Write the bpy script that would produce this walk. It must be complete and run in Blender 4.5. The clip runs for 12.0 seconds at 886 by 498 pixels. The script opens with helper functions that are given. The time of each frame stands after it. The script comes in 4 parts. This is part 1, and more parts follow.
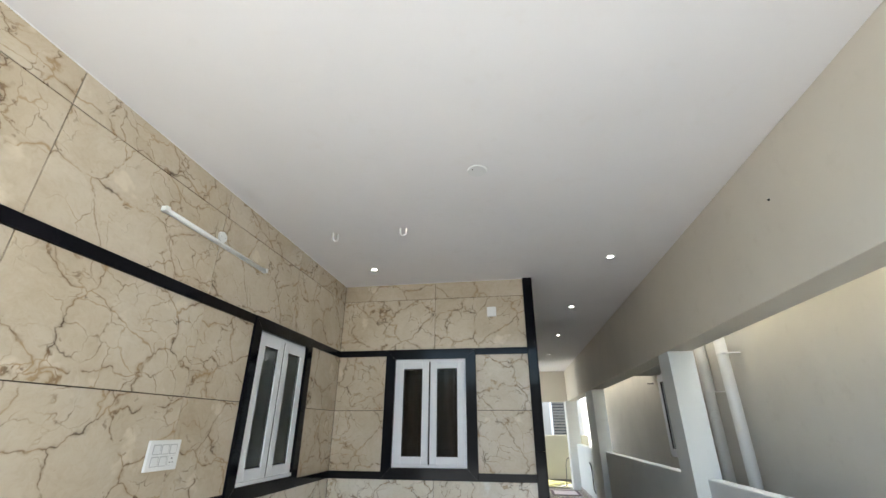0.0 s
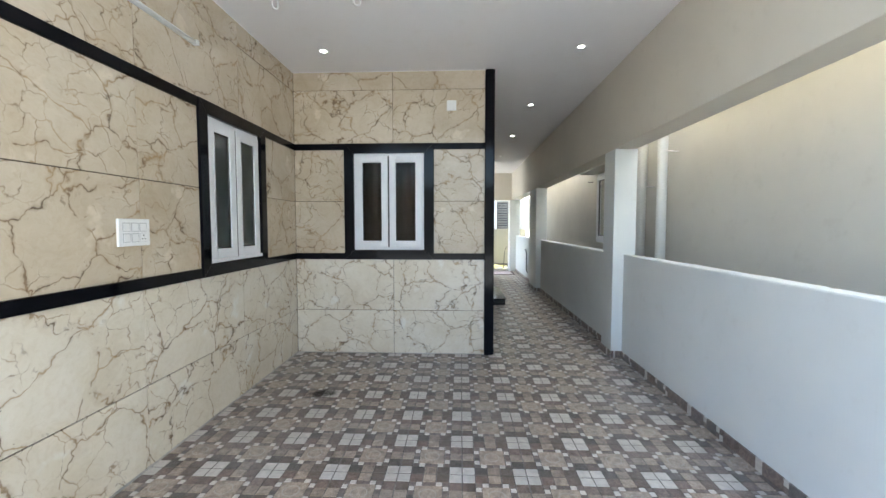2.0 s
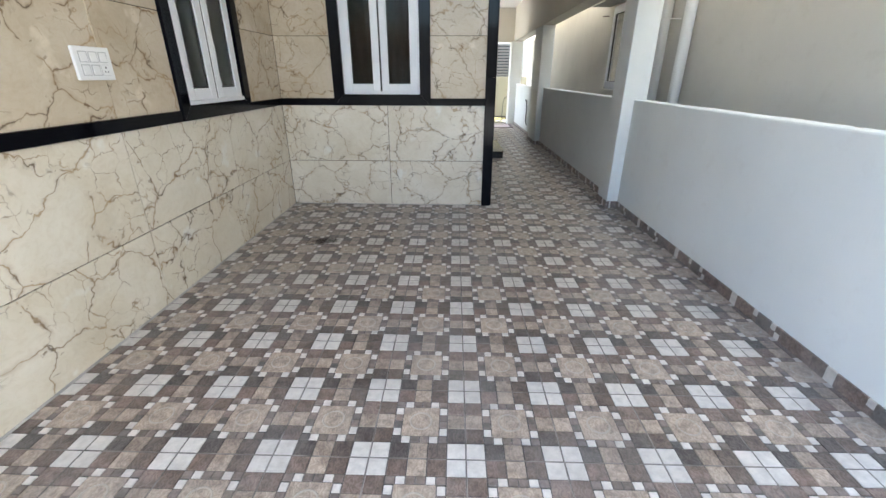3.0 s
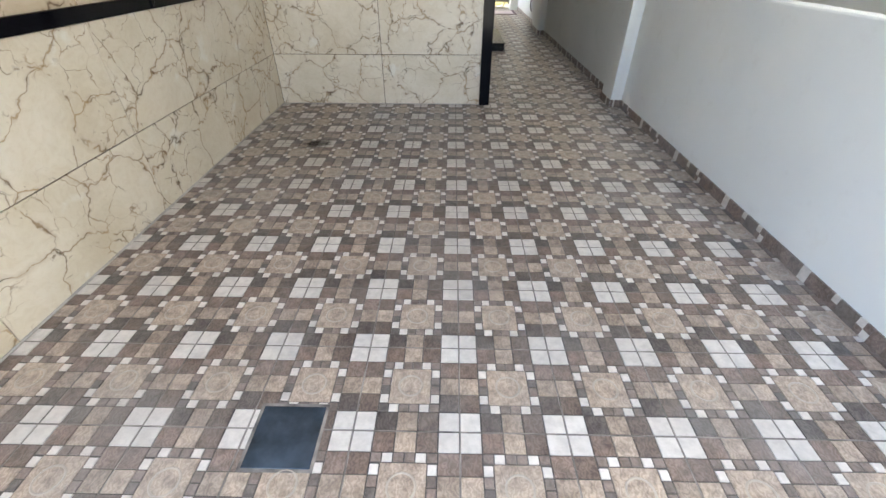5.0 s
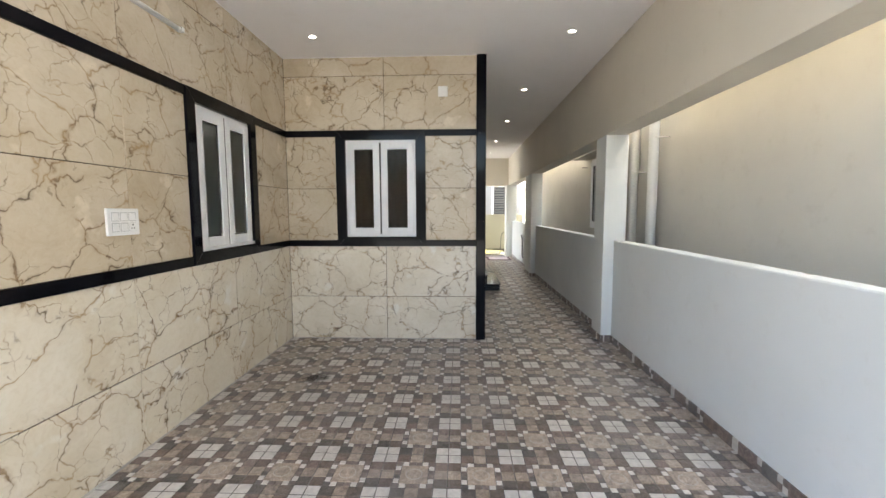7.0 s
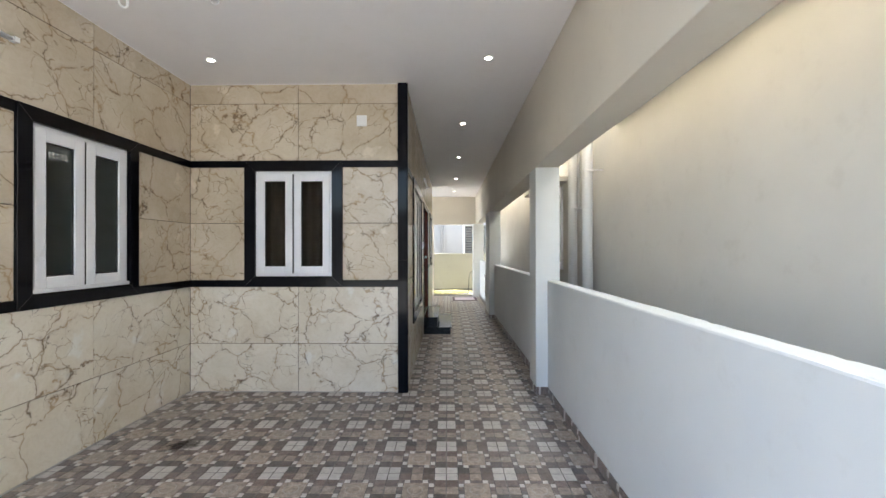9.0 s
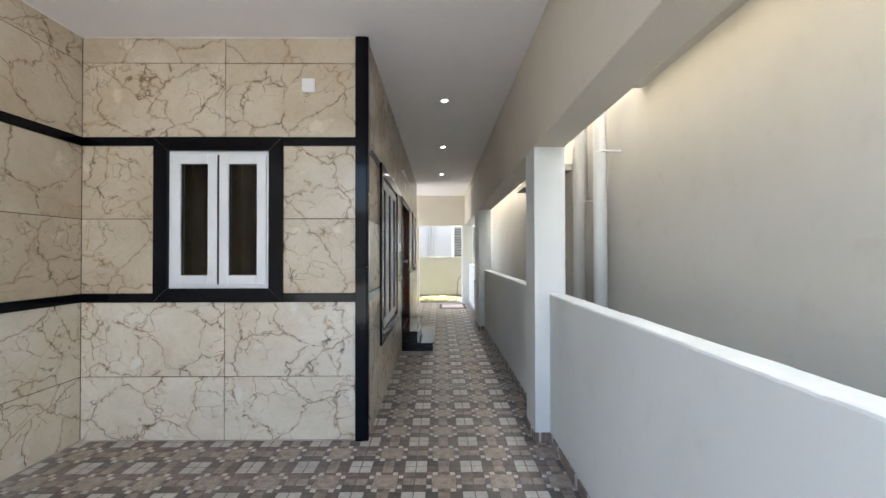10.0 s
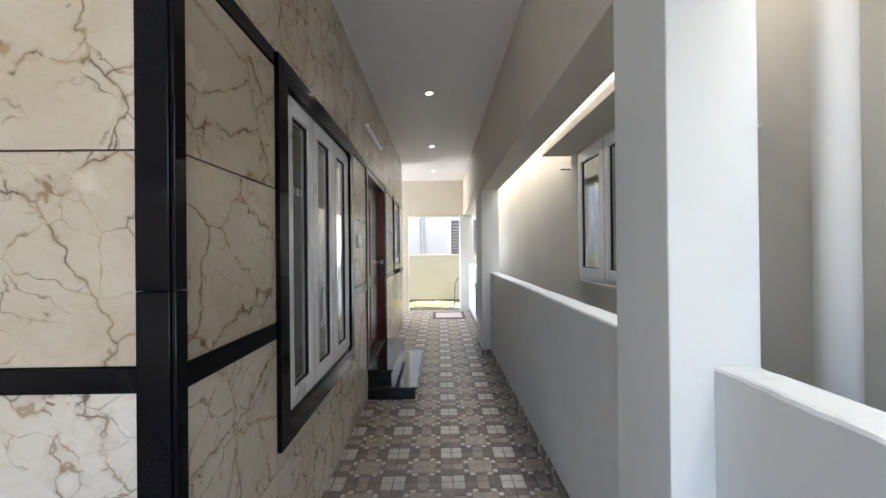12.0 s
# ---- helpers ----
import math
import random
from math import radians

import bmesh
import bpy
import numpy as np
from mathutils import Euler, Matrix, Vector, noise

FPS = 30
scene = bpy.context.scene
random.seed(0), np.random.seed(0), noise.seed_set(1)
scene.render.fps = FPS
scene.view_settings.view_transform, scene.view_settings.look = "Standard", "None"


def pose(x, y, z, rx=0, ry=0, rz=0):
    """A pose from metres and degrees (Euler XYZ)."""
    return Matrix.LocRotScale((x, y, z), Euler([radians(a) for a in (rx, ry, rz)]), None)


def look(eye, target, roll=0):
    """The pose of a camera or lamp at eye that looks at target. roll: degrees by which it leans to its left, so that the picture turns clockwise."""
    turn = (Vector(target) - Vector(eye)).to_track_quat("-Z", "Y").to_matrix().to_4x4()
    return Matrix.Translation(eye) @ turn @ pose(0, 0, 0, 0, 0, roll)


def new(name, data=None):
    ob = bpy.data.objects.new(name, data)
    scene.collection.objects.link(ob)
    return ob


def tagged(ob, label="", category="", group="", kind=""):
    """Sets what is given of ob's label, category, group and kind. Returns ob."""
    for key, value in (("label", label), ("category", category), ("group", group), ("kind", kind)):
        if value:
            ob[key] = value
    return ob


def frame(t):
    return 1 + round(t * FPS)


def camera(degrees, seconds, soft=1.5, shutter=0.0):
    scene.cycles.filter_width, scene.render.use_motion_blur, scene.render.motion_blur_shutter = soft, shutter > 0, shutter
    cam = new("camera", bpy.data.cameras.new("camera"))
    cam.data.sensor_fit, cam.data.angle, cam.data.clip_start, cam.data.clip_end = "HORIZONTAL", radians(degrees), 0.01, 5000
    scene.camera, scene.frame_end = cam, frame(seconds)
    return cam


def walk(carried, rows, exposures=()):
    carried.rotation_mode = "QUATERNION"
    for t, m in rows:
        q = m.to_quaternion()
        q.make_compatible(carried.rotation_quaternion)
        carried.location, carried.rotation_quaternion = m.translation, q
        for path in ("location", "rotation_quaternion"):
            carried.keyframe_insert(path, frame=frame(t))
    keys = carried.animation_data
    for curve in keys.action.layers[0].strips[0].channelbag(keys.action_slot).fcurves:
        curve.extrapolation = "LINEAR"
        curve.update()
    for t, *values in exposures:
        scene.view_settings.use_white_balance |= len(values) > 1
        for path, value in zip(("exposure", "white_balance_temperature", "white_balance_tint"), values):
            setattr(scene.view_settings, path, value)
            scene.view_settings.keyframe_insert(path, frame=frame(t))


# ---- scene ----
cam = camera(94.0, 12.0)
PATH = [
    (0, (0.22, -0.058, 1.624), (-0.075, 1.754, 2.416), 0.2),
    (0.5, (0.173, -0.073, 1.613), (0.003, 1.81, 2.265), 0.1),
    (1, (0.138, -0.057, 1.599), (0.021, 1.887, 2.052), 0.0),
    (1.5, (0.135, -0.057, 1.555), (0.039, 1.931, 1.752), -0.1),
    (2, (0.127, -0.05, 1.509), (0.042, 1.945, 1.397), -0.0),
    (2.5, (0.083, -0.011, 1.453), (0.022, 1.937, 1.005), -0.0),
    (3, (0.078, 0.011, 1.414), (0.029, 1.855, 0.641), 0.1),
    (3.5, (0.077, 0.038, 1.369), (0.038, 1.75, 0.336), 0.1),
    (3.7, (0.076, 0.04, 1.368), (0.044, 1.701, 0.253), 0.1),
    (4.5, (0.090, 0.010, 1.400), (0.056, 1.575, 0.155), 0.1),
    (5.5, (0.104, -0.029, 1.463), (0.073, 1.713, 0.48), 0.1),
    (6, (0.127, -0.067, 1.519), (0.066, 1.806, 0.82), -0.3),
    (6.5, (0.147, -0.086, 1.532), (0.064, 1.872, 1.134), -0.3),
    (8.3, (0.669, 0.004, 1.508), (0.607, 2.003, 1.502), -0.3),
    (8.5, (0.771, 0.126, 1.515), (0.713, 2.125, 1.508), -0.2),
    (9, (0.932, 0.374, 1.501), (0.909, 2.374, 1.508), -0.1),
    (9.5, (1.089, 0.845, 1.521), (1.088, 2.845, 1.536), -0.1),
    (10, (1.09, 1.381, 1.51), (1.105, 3.381, 1.531), -0.1),
    (10.5, (1.169, 1.907, 1.512), (1.19, 3.907, 1.536), -0.1),
    (11, (1.168, 2.467, 1.496), (1.189, 4.466, 1.52), -0.1),
    (11.5, (1.177, 3.018, 1.493), (1.198, 5.018, 1.513), -0.3),
    (12, (1.232, 3.589, 1.503), (1.253, 5.589, 1.511), -0.6),
]
EXPOSURES = [(0.0, 2.76, 6350, 6), (1.5, 2.94, 6080, 5), (2.5, 3.08, 6200, 7), (5.5, 3.08, 6850, 9), (6.5, 3.03, 6930, 10), (8.5, 3.02, 6550, 10), (10.5, 3.17, 6300, 10), (12.0, 3.36, 6250, 12)]
walk(cam, [(t, look(eye, target, roll)) for t, eye, target, roll in PATH], EXPOSURES)

# ---------------------------------------------------------------- light
SUN_TO = Vector((-0.52, 0.22, 1.0)).normalized()
world = bpy.data.worlds.new("sky")
scene.world = world
world.use_nodes = True
wn = world.node_tree.nodes
sky = wn.new("ShaderNodeTexSky")
sky.sky_type = "NISHITA"
sky.sun_disc = False
sky.dust_density = 2.0
sky.sun_elevation = math.asin(SUN_TO.z)
sky.sun_rotation = math.atan2(SUN_TO.x, SUN_TO.y)
world.node_tree.links.new(sky.outputs[0], wn["Background"].inputs[0])
wn["Background"].inputs[1].default_value = 0.15
sun_data = bpy.data.lights.new("sun", "SUN")
sun_data.energy, sun_data.angle, sun_data.color = 5.0, radians(0.5), (1.0, 0.995, 0.99)
sun = new("sun", sun_data)
sun.matrix_world = look(SUN_TO * 30, (0, 0, 0))


# ---------------------------------------------------------------- materials
def shader(name):
    m = bpy.data.materials.new(name)
    m.use_nodes = True
    return m, m.node_tree.nodes, m.node_tree.links, m.node_tree.nodes["Principled BSDF"]


def ramp(nodes, stops):
    r = nodes.new("ShaderNodeValToRGB")
    els = r.color_ramp.elements
    while len(els) < len(stops):
        els.new(0.5)
    for e, (p, c) in zip(els, stops):
        e.position, e.color = p, (*c, 1) if len(c) == 3 else c
    return r


def noise_node(nodes, links, vec, scale, detail=4.0, rough=0.55, distort=0.0):
    n = nodes.new("ShaderNodeTexNoise")
    n.inputs["Scale"].default_value, n.inputs["Detail"].default_value = scale, detail
    n.inputs["Roughness"].default_value, n.inputs["Distortion"].default_value = rough, distort
    links.new(vec, n.inputs["Vector"])
    return n


def mixer(nodes, links, fac, a, b, mode="MIX"):
    m = nodes.new("ShaderNodeMix")
    m.data_type, m.blend_type = "RGBA", mode
    for sock, v in ((m.inputs[0], fac), (m.inputs[6], a), (m.inputs[7], b)):
        if hasattr(v, "links"):
            links.new(v, sock)
        elif isinstance(v, tuple):
            sock.default_value = (*v, 1)
        else:
            sock.default_value = v
    return m.outputs[2]


def maths(nodes, links, op, a, b=0.0, clamp=False):
    m = nodes.new("ShaderNodeMath")
    m.operation, m.use_clamp = op, clamp
    for sock, v in zip(m.inputs, (a, b)):
        if hasattr(v, "links"):
            links.new(v, sock)
        else:
            sock.default_value = v
    return m.outputs[0]


def bump(nodes, links, b, height, strength, distance):
    n = nodes.new("ShaderNodeBump")
    n.inputs["Strength"].default_value, n.inputs["Distance"].default_value = strength, distance
    links.new(height, n.inputs["Height"])
    links.new(n.outputs[0], b.inputs["Normal"])


def coords(nodes, links, spread=0.0):
    """Object coordinates, shifted by the object's own random number."""
    c = nodes.new("ShaderNodeTexCoord").outputs["Object"]
    if not spread:
        return c
    info = nodes.new("ShaderNodeObjectInfo")
    v = nodes.new("ShaderNodeVectorMath")
    v.operation = "MULTIPLY_ADD"
    comb = nodes.new("ShaderNodeCombineXYZ")
    for k in range(3):
        links.new(maths(nodes, links, "MULTIPLY", info.outputs["Random"], spread * (1 + 0.37 * k)), comb.inputs[k])
    v.inputs[1].default_value = (1, 1, 1)
    links.new(c, v.inputs[0])
    links.new(comb.outputs[0], v.inputs[2])
    return v.outputs[0]


def plain(name, colour, rough=0.5, vary=0.12, scale=3.0, fine=60.0, grain=0.1, metal=0.0, spec=0.5, spread=7.0, depth=0.002):
    m, n, l, b = shader(name)
    c = coords(n, l, spread)
    big, small = noise_node(n, l, c, scale, 5), noise_node(n, l, c, fine, 3)
    low = tuple(v * (1 - vary) for v in colour)
    high = tuple(min(1, v * (1 + vary)) for v in colour)
    r = ramp(n, [(0.3, low), (0.7, high)])
    l.new(big.outputs["Fac"], r.inputs[0])
    d = 1 - 0.14 * min(1.0, 0.15 + 5 * grain)
    dark = ramp(n, [(0.25, (d, d, d)), (0.6, (1, 1, 1))])
    l.new(small.outputs["Fac"], dark.inputs[0])
    l.new(mixer(n, l, 0.6, r.outputs[0], dark.outputs[0], "MULTIPLY"), b.inputs["Base Color"])
    b.inputs["Metallic"].default_value = metal
    b.inputs["Specular IOR Level"].default_value = spec
    rr = maths(n, l, "MULTIPLY_ADD", big.outputs["Fac"], 0.16)
    rr.node.inputs[2].default_value = max(0.02, rough - 0.08)
    l.new(rr, b.inputs["Roughness"])
    if grain:
        bump(n, l, b, small.outputs["Fac"], grain, depth)
    return m


def marble(name, deep, mid, light):
    """Marble-look wall tile: jagged thin brown veins in clusters, dark knots, soft smudges and pale patches."""
    m, n, l, b = shader(name)
    c = coords(n, l, 43.0)
    sep = n.new("ShaderNodeSeparateXYZ")
    l.new(c, sep.inputs[0])
    along = maths(n, l, "ADD", sep.outputs[0], sep.outputs[1])
    rnd = n.new("ShaderNodeObjectInfo").outputs["Random"]
    side = maths(n, l, "SUBTRACT", maths(n, l, "MULTIPLY", maths(n, l, "GREATER_THAN", maths(n, l, "FRACT", maths(n, l, "MULTIPLY", rnd, 17.0)), 0.5), 2.0), 1.0)
    up = maths(n, l, "MULTIPLY", sep.outputs[2], side)
    flat = n.new("ShaderNodeCombineXYZ")
    l.new(maths(n, l, "ADD", maths(n, l, "MULTIPLY", along, 0.80), maths(n, l, "MULTIPLY", up, -0.46)), flat.inputs[0])
    l.new(maths(n, l, "ADD", maths(n, l, "MULTIPLY", along, 0.52), maths(n, l, "MULTIPLY", up, 0.90)), flat.inputs[1])
    l.new(rnd, flat.inputs[2])

    def warped(source, scale, amount, detail=4):
        w = noise_node(n, l, source, scale, detail, 0.6)
        vm = n.new("ShaderNodeVectorMath")
        vm.operation = "MULTIPLY_ADD"
        l.new(w.outputs["Color"], vm.inputs[0])
        vm.inputs[1].default_value = (amount, amount, amount)
        l.new(source, vm.inputs[2])
        return vm.outputs[0]

    def times(a, k):
        return maths(n, l, "MULTIPLY", a, k)

    def stepped(value, stops):
        r = ramp(n, [(p, (v, v, v)) for p, v in stops])
        l.new(value, r.inputs[0])
        return r.outputs[0]

    v = warped(warped(flat.outputs[0], 2.2, 0.34), 15.0, 0.042, 4)
    cluster = noise_node(n, l, c, 2.6, 2, 0.5).outputs["Fac"]
    broken = noise_node(n, l, c, 7.5, 3, 0.6).outputs["Fac"]
    thick = maths(n, l, "ADD", times(noise_node(n, l, c, 13.0, 3, 0.6).outputs["Fac"], 2.6), -0.45)

    def edges(scale):
        vo = n.new("ShaderNodeTexVoronoi")
        vo.feature = "DISTANCE_TO_EDGE"
        vo.inputs["Scale"].default_value = scale
        l.new(v, vo.inputs["Vector"])
        return vo.outputs["Distance"]

    wide, fine = edges(2.7), edges(6.6)
    main = times(stepped(maths(n, l, "DIVIDE", wide, thick), [(0.0, 1.0), (0.0065, 0.85), (0.012, 0.28), (0.036, 0.0)]), stepped(broken, [(0.37, 0.0), (0.45, 1.0)]))
    thin = times(stepped(maths(n, l, "DIVIDE", fine, thick), [(0.0, 1.0), (0.010, 0.75), (0.020, 0.22), (0.050, 0.0)]), stepped(cluster, [(0.45, 0.0), (0.54, 1.0)]))
    thin = times(thin, stepped(broken, [(0.38, 0.15), (0.52, 1.0)]))
    smudge = times(stepped(wide, [(0.0, 1.0), (0.09, 0.0)]), stepped(noise_node(n, l, v, 8.0, 5, 0.65).outputs["Fac"], [(0.45, 0.0), (0.68, 1.0)]))
    near = stepped(wide, [(0.0, 1.0), (0.16, 0.0)])
    knot = times(stepped(noise_node(n, l, v, 21.0, 2, 0.5).outputs["Fac"], [(0.675, 0.0), (0.72, 1.0)]), near)

    cloud = noise_node(n, l, v, 2.0, 6, 0.62)
    base = ramp(n, [(0.28, deep), (0.46, mid), (0.70, light)])
    l.new(cloud.outputs["Fac"], base.inputs[0])
    pale = stepped(noise_node(n, l, flat.outputs[0], 4.2, 3, 0.5).outputs["Fac"], [(0.65, 0.0), (0.71, 0.55)])
    col = mixer(n, l, pale, base.outputs[0], tuple(min(0.80, x * 1.22) for x in light))
    fr = ramp(n, [(0.3, (0.90, 0.87, 0.83)), (0.55, (1, 1, 1))])
    l.new(noise_node(n, l, v, 34.0, 4, 0.65).outputs["Fac"], fr.inputs[0])
    col = mixer(n, l, 0.6, col, fr.outputs[0], "MULTIPLY")
    col = mixer(n, l, times(smudge, 0.42), col, (0.33, 0.225, 0.115))
    vc = ramp(n, [(0.36, (0.075, 0.044, 0.024)), (0.47, (0.20, 0.122, 0.062)), (0.60, (0.37, 0.25, 0.13))])
    l.new(noise_node(n, l, c, 8.0, 3).outputs["Fac"], vc.inputs[0])
    col = mixer(n, l, times(thin, 0.78), col, vc.outputs[0])
    col = mixer(n, l, times(main, 0.85), col, vc.outputs[0])
    col = mixer(n, l, times(knot, 0.78), col, (0.15, 0.088, 0.048))
    l.new(col, b.inputs["Base Color"])
    b.inputs["Roughness"].default_value = 0.27
    bump(n, l, b, cloud.outputs["Fac"], 0.04, 0.003)
    return m


def granite(name, gloss):
    m, n, l, b = shader(name)
    c = coords(n, l, 9.0)
    sp = noise_node(n, l, c, 260.0, 2)
    r = ramp(n, [(0.62, (0.004, 0.004, 0.006)), (0.82, (0.016, 0.017, 0.022))])
    l.new(sp.outputs["Fac"], r.inputs[0])
    l.new(r.outputs[0], b.inputs["Base Color"])
    b.inputs["Specular IOR Level"].default_value = gloss
    sm = noise_node(n, l, c, 4.0, 4)
    rr = ramp(n, [(0.3, (0.05, 0.05, 0.05)), (0.7, (0.13, 0.13, 0.13))])
    l.new(sm.outputs["Fac"], rr.inputs[0])
    l.new(rr.outputs[0], b.inputs["Roughness"])
    return m


def paint(name, colour, rough=0.6, patch=0.05):
    """Rolled wall paint: faint roller stipple, broad unevenness, a few scuffs."""
    m, n, l, b = shader(name)
    c = coords(n, l)
    broad, mid, fine = noise_node(n, l, c, 0.9, 4), noise_node(n, l, c, 6.0, 5, 0.65), noise_node(n, l, c, 190.0, 2)
    r = ramp(n, [(0.3, tuple(v * (1 - patch) for v in colour)), (0.7, tuple(min(1, v * (1 + patch)) for v in colour))])
    l.new(broad.outputs["Fac"], r.inputs[0])
    worn = 1 - 1.4 * min(0.06, patch)
    sc = ramp(n, [(0.22, (worn, worn * 0.99, worn * 0.975)), (0.42, (1, 1, 1))])
    l.new(mid.outputs["Fac"], sc.inputs[0])
    l.new(mixer(n, l, 1.0, r.outputs[0], sc.outputs[0], "MULTIPLY"), b.inputs["Base Color"])
    b.inputs["Roughness"].default_value = rough
    h = maths(n, l, "ADD", maths(n, l, "MULTIPLY", fine.outputs["Fac"], 0.35), mid.outputs["Fac"])
    bump(n, l, b, h, 0.12, 0.004)
    return m


def stone_cell(name, colour, vary, rough=0.34, carve=0.0, dirty=0.85):
    """One colour of the printed stone floor tile, with grain, foot dirt and low carving."""
    m, n, l, b = shader(name)
    c = coords(n, l, 31.0)
    g = n.new("ShaderNodeNewGeometry")
    grey = sum(colour) / 3
    cool = tuple((0.45 * v + 0.55 * grey) * (1 - vary) for v in colour) if vary > 0.2 else tuple(v * (1 - vary) for v in colour)
    warm = (colour[0] * (1 + vary * 0.55), colour[1] * (1 + vary * 0.35), colour[2] * (1 + vary * 0.3)) if vary > 0.2 else tuple(v * (1 + vary) for v in colour)
    isl = ramp(n, [(0.0, cool), (0.35, tuple(v * (1 - vary * 0.4) for v in colour)), (0.7, warm), (1.0, tuple(v * (1 + vary) for v in colour))])
    l.new(g.outputs["Random Per Island"], isl.inputs[0])
    cl = noise_node(n, l, c, 24.0, 5, 0.65)
    dirt = ramp(n, [(0.34, (0.55, 0.53, 0.51)), (0.60, (1.12, 1.10, 1.08))])
    l.new(cl.outputs["Fac"], dirt.inputs[0])
    col = mixer(n, l, dirty, isl.outputs[0], dirt.outputs[0], "MULTIPLY")
    wide = noise_node(n, l, n.new("ShaderNodeNewGeometry").outputs["Position"], 1.3, 5, 0.6)
    wd = ramp(n, [(0.3, (0.8, 0.79, 0.78)), (0.6, (1, 1, 1))])
    l.new(wide.outputs["Fac"], wd.inputs[0])
    wv = n.new("ShaderNodeTexWave")
    wv.inputs["Scale"].default_value, wv.inputs["Distortion"].default_value = 16.0, 14.0
    wv.inputs["Detail"].default_value, wv.inputs["Detail Scale"].default_value = 3.0, 2.2
    lines = ramp(n, [(0.15, (0.50, 0.44, 0.40)), (0.55, (1.0, 1.0, 1.0)), (0.9, (1.22, 1.2, 1.18))])
    l.new(wv.outputs["Fac"], lines.inputs[0])
    col = mixer(n, l, min(1.0, carve), col, lines.outputs[0], "MULTIPLY")
    col = mixer(n, l, 0.8, col, wd.outputs[0], "MULTIPLY")
    film = noise_node(n, l, n.new("ShaderNodeNewGeometry").outputs["Position"], 0.9, 6, 0.68)
    fd = ramp(n, [(0.46, (0, 0, 0)), (0.72, (0.5, 0.5, 0.5))])
    l.new(film.outputs["Fac"], fd.inputs[0])
    l.new(mixer(n, l, fd.outputs[0], col, (0.34, 0.32, 0.30)), b.inputs["Base Color"])
    b.inputs["Roughness"].default_value = rough
    b.inputs["Specular IOR Level"].default_value = 0.5
    l.new(c, wv.inputs["Vector"])
    h = maths(n, l, "ADD", maths(n, l, "MULTIPLY", wv.outputs["Fac"], carve), cl.outputs["Fac"])
    bump(n, l, b, h, 0.6, 0.003)
    return m


def glass(name, gloss, tint=(0.86, 0.9, 0.89), rough=0.01, ior=1.5):
    m, n, l, b = shader(name)
    b.inputs["Specular IOR Level"].default_value = gloss
    b.inputs["Base Color"].default_value = (*tint, 1)
    b.inputs["Transmission Weight"].default_value = 1.0
    b.inputs["Roughness"].default_value = rough
    b.inputs["IOR"].default_value = ior
    return m


def wood(name, dark, light, rough):
    m, n, l, b = shader(name)
    c = coords(n, l, 11.0)
    mp = n.new("ShaderNodeMapping")
    mp.inputs["Scale"].default_value = (14, 14, 1.1)
    l.new(c, mp.inputs["Vector"])
    g = noise_node(n, l, mp.outputs[0], 3.0, 6, 0.6, 0.6)
    r = ramp(n, [(0.3, dark), (0.7, light)])
    l.new(g.outputs["Fac"], r.inputs[0])
    l.new(r.outputs[0], b.inputs["Base Color"])
    b.inputs["Roughness"].default_value = rough
    bump(n, l, b, g.outputs["Fac"], 0.1, 0.002)
    return m


def glow(name, colour, strength):
    m, n, l, b = shader(name)
    b.inputs["Base Color"].default_value = (0.8, 0.8, 0.8, 1)
    b.inputs["Emission Color"].default_value = (*colour, 1)
    b.inputs["Emission Strength"].default_value = strength
    return m


MARBLE = marble("veined_beige_marble_tile", (0.475, 0.39, 0.275), (0.56, 0.477, 0.357), (0.645, 0.57, 0.455))
PALE_MARBLE = marble("veined_cream_marble_tile", (0.60, 0.53, 0.412), (0.69, 0.628, 0.512), (0.765, 0.715, 0.62))
GRANITE, STEP_GRANITE = granite("polished_black_granite", 0.14), granite("mirror_black_granite", 0.5)
GLASS, DULL_GLASS = glass("window_glass", 0.5), glass("dull_window_glass", 0.5, (0.80, 0.79, 0.76), ior=1.14)
FROSTED = glass("frosted_green_window_glass", 0.5, (0.55, 0.63, 0.58), 0.30)
REFLECTIVE = glass("reflective_window_glass", 1.0)
WALL_PAINT = paint("cream_wall_paint", (0.645, 0.595, 0.505))
PARAPET_PAINT = paint("white_parapet_paint", (0.725, 0.745, 0.725))
CEILING_PAINT = paint("white_ceiling_paint", (0.86, 0.84, 0.84), 0.7, 0.02)
NEIGHBOUR = paint("beige_plaster_paint", (0.58, 0.555, 0.488), 0.75, 0.08)
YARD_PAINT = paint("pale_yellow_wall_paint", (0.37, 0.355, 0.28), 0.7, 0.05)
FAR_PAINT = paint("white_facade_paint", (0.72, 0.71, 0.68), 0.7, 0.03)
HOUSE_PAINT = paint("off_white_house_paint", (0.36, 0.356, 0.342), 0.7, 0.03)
# dark, so that the unseen front walls bounce and mirror little light
BLOCKER = paint("dark_grey_light_block", (0.17, 0.168, 0.155), 0.85, 0.2)
ROOM = paint("dim_room_paint", (0.45, 0.43, 0.40), 0.8)
UPVC = plain("white_upvc", (0.80, 0.81, 0.83), 0.3, 0.03, 2.0, 90.0, 0.02)
RUBBER = plain("black_rubber", (0.02, 0.02, 0.02), 0.6)
PLASTIC = plain("white_plastic", (0.82, 0.82, 0.81), 0.35, 0.03, 4.0, 80.0, 0.02)
GREY_PLASTIC = plain("grey_plastic", (0.30, 0.30, 0.30), 0.4, 0.05)
MODULE_EDGE = plain("pale_grey_plastic", (0.50, 0.50, 0.50), 0.4, 0.04)
PIPE = plain("white_pvc_pipe", (0.80, 0.78, 0.73), 0.4, 0.03, 1.0, 20.0, 0.0)
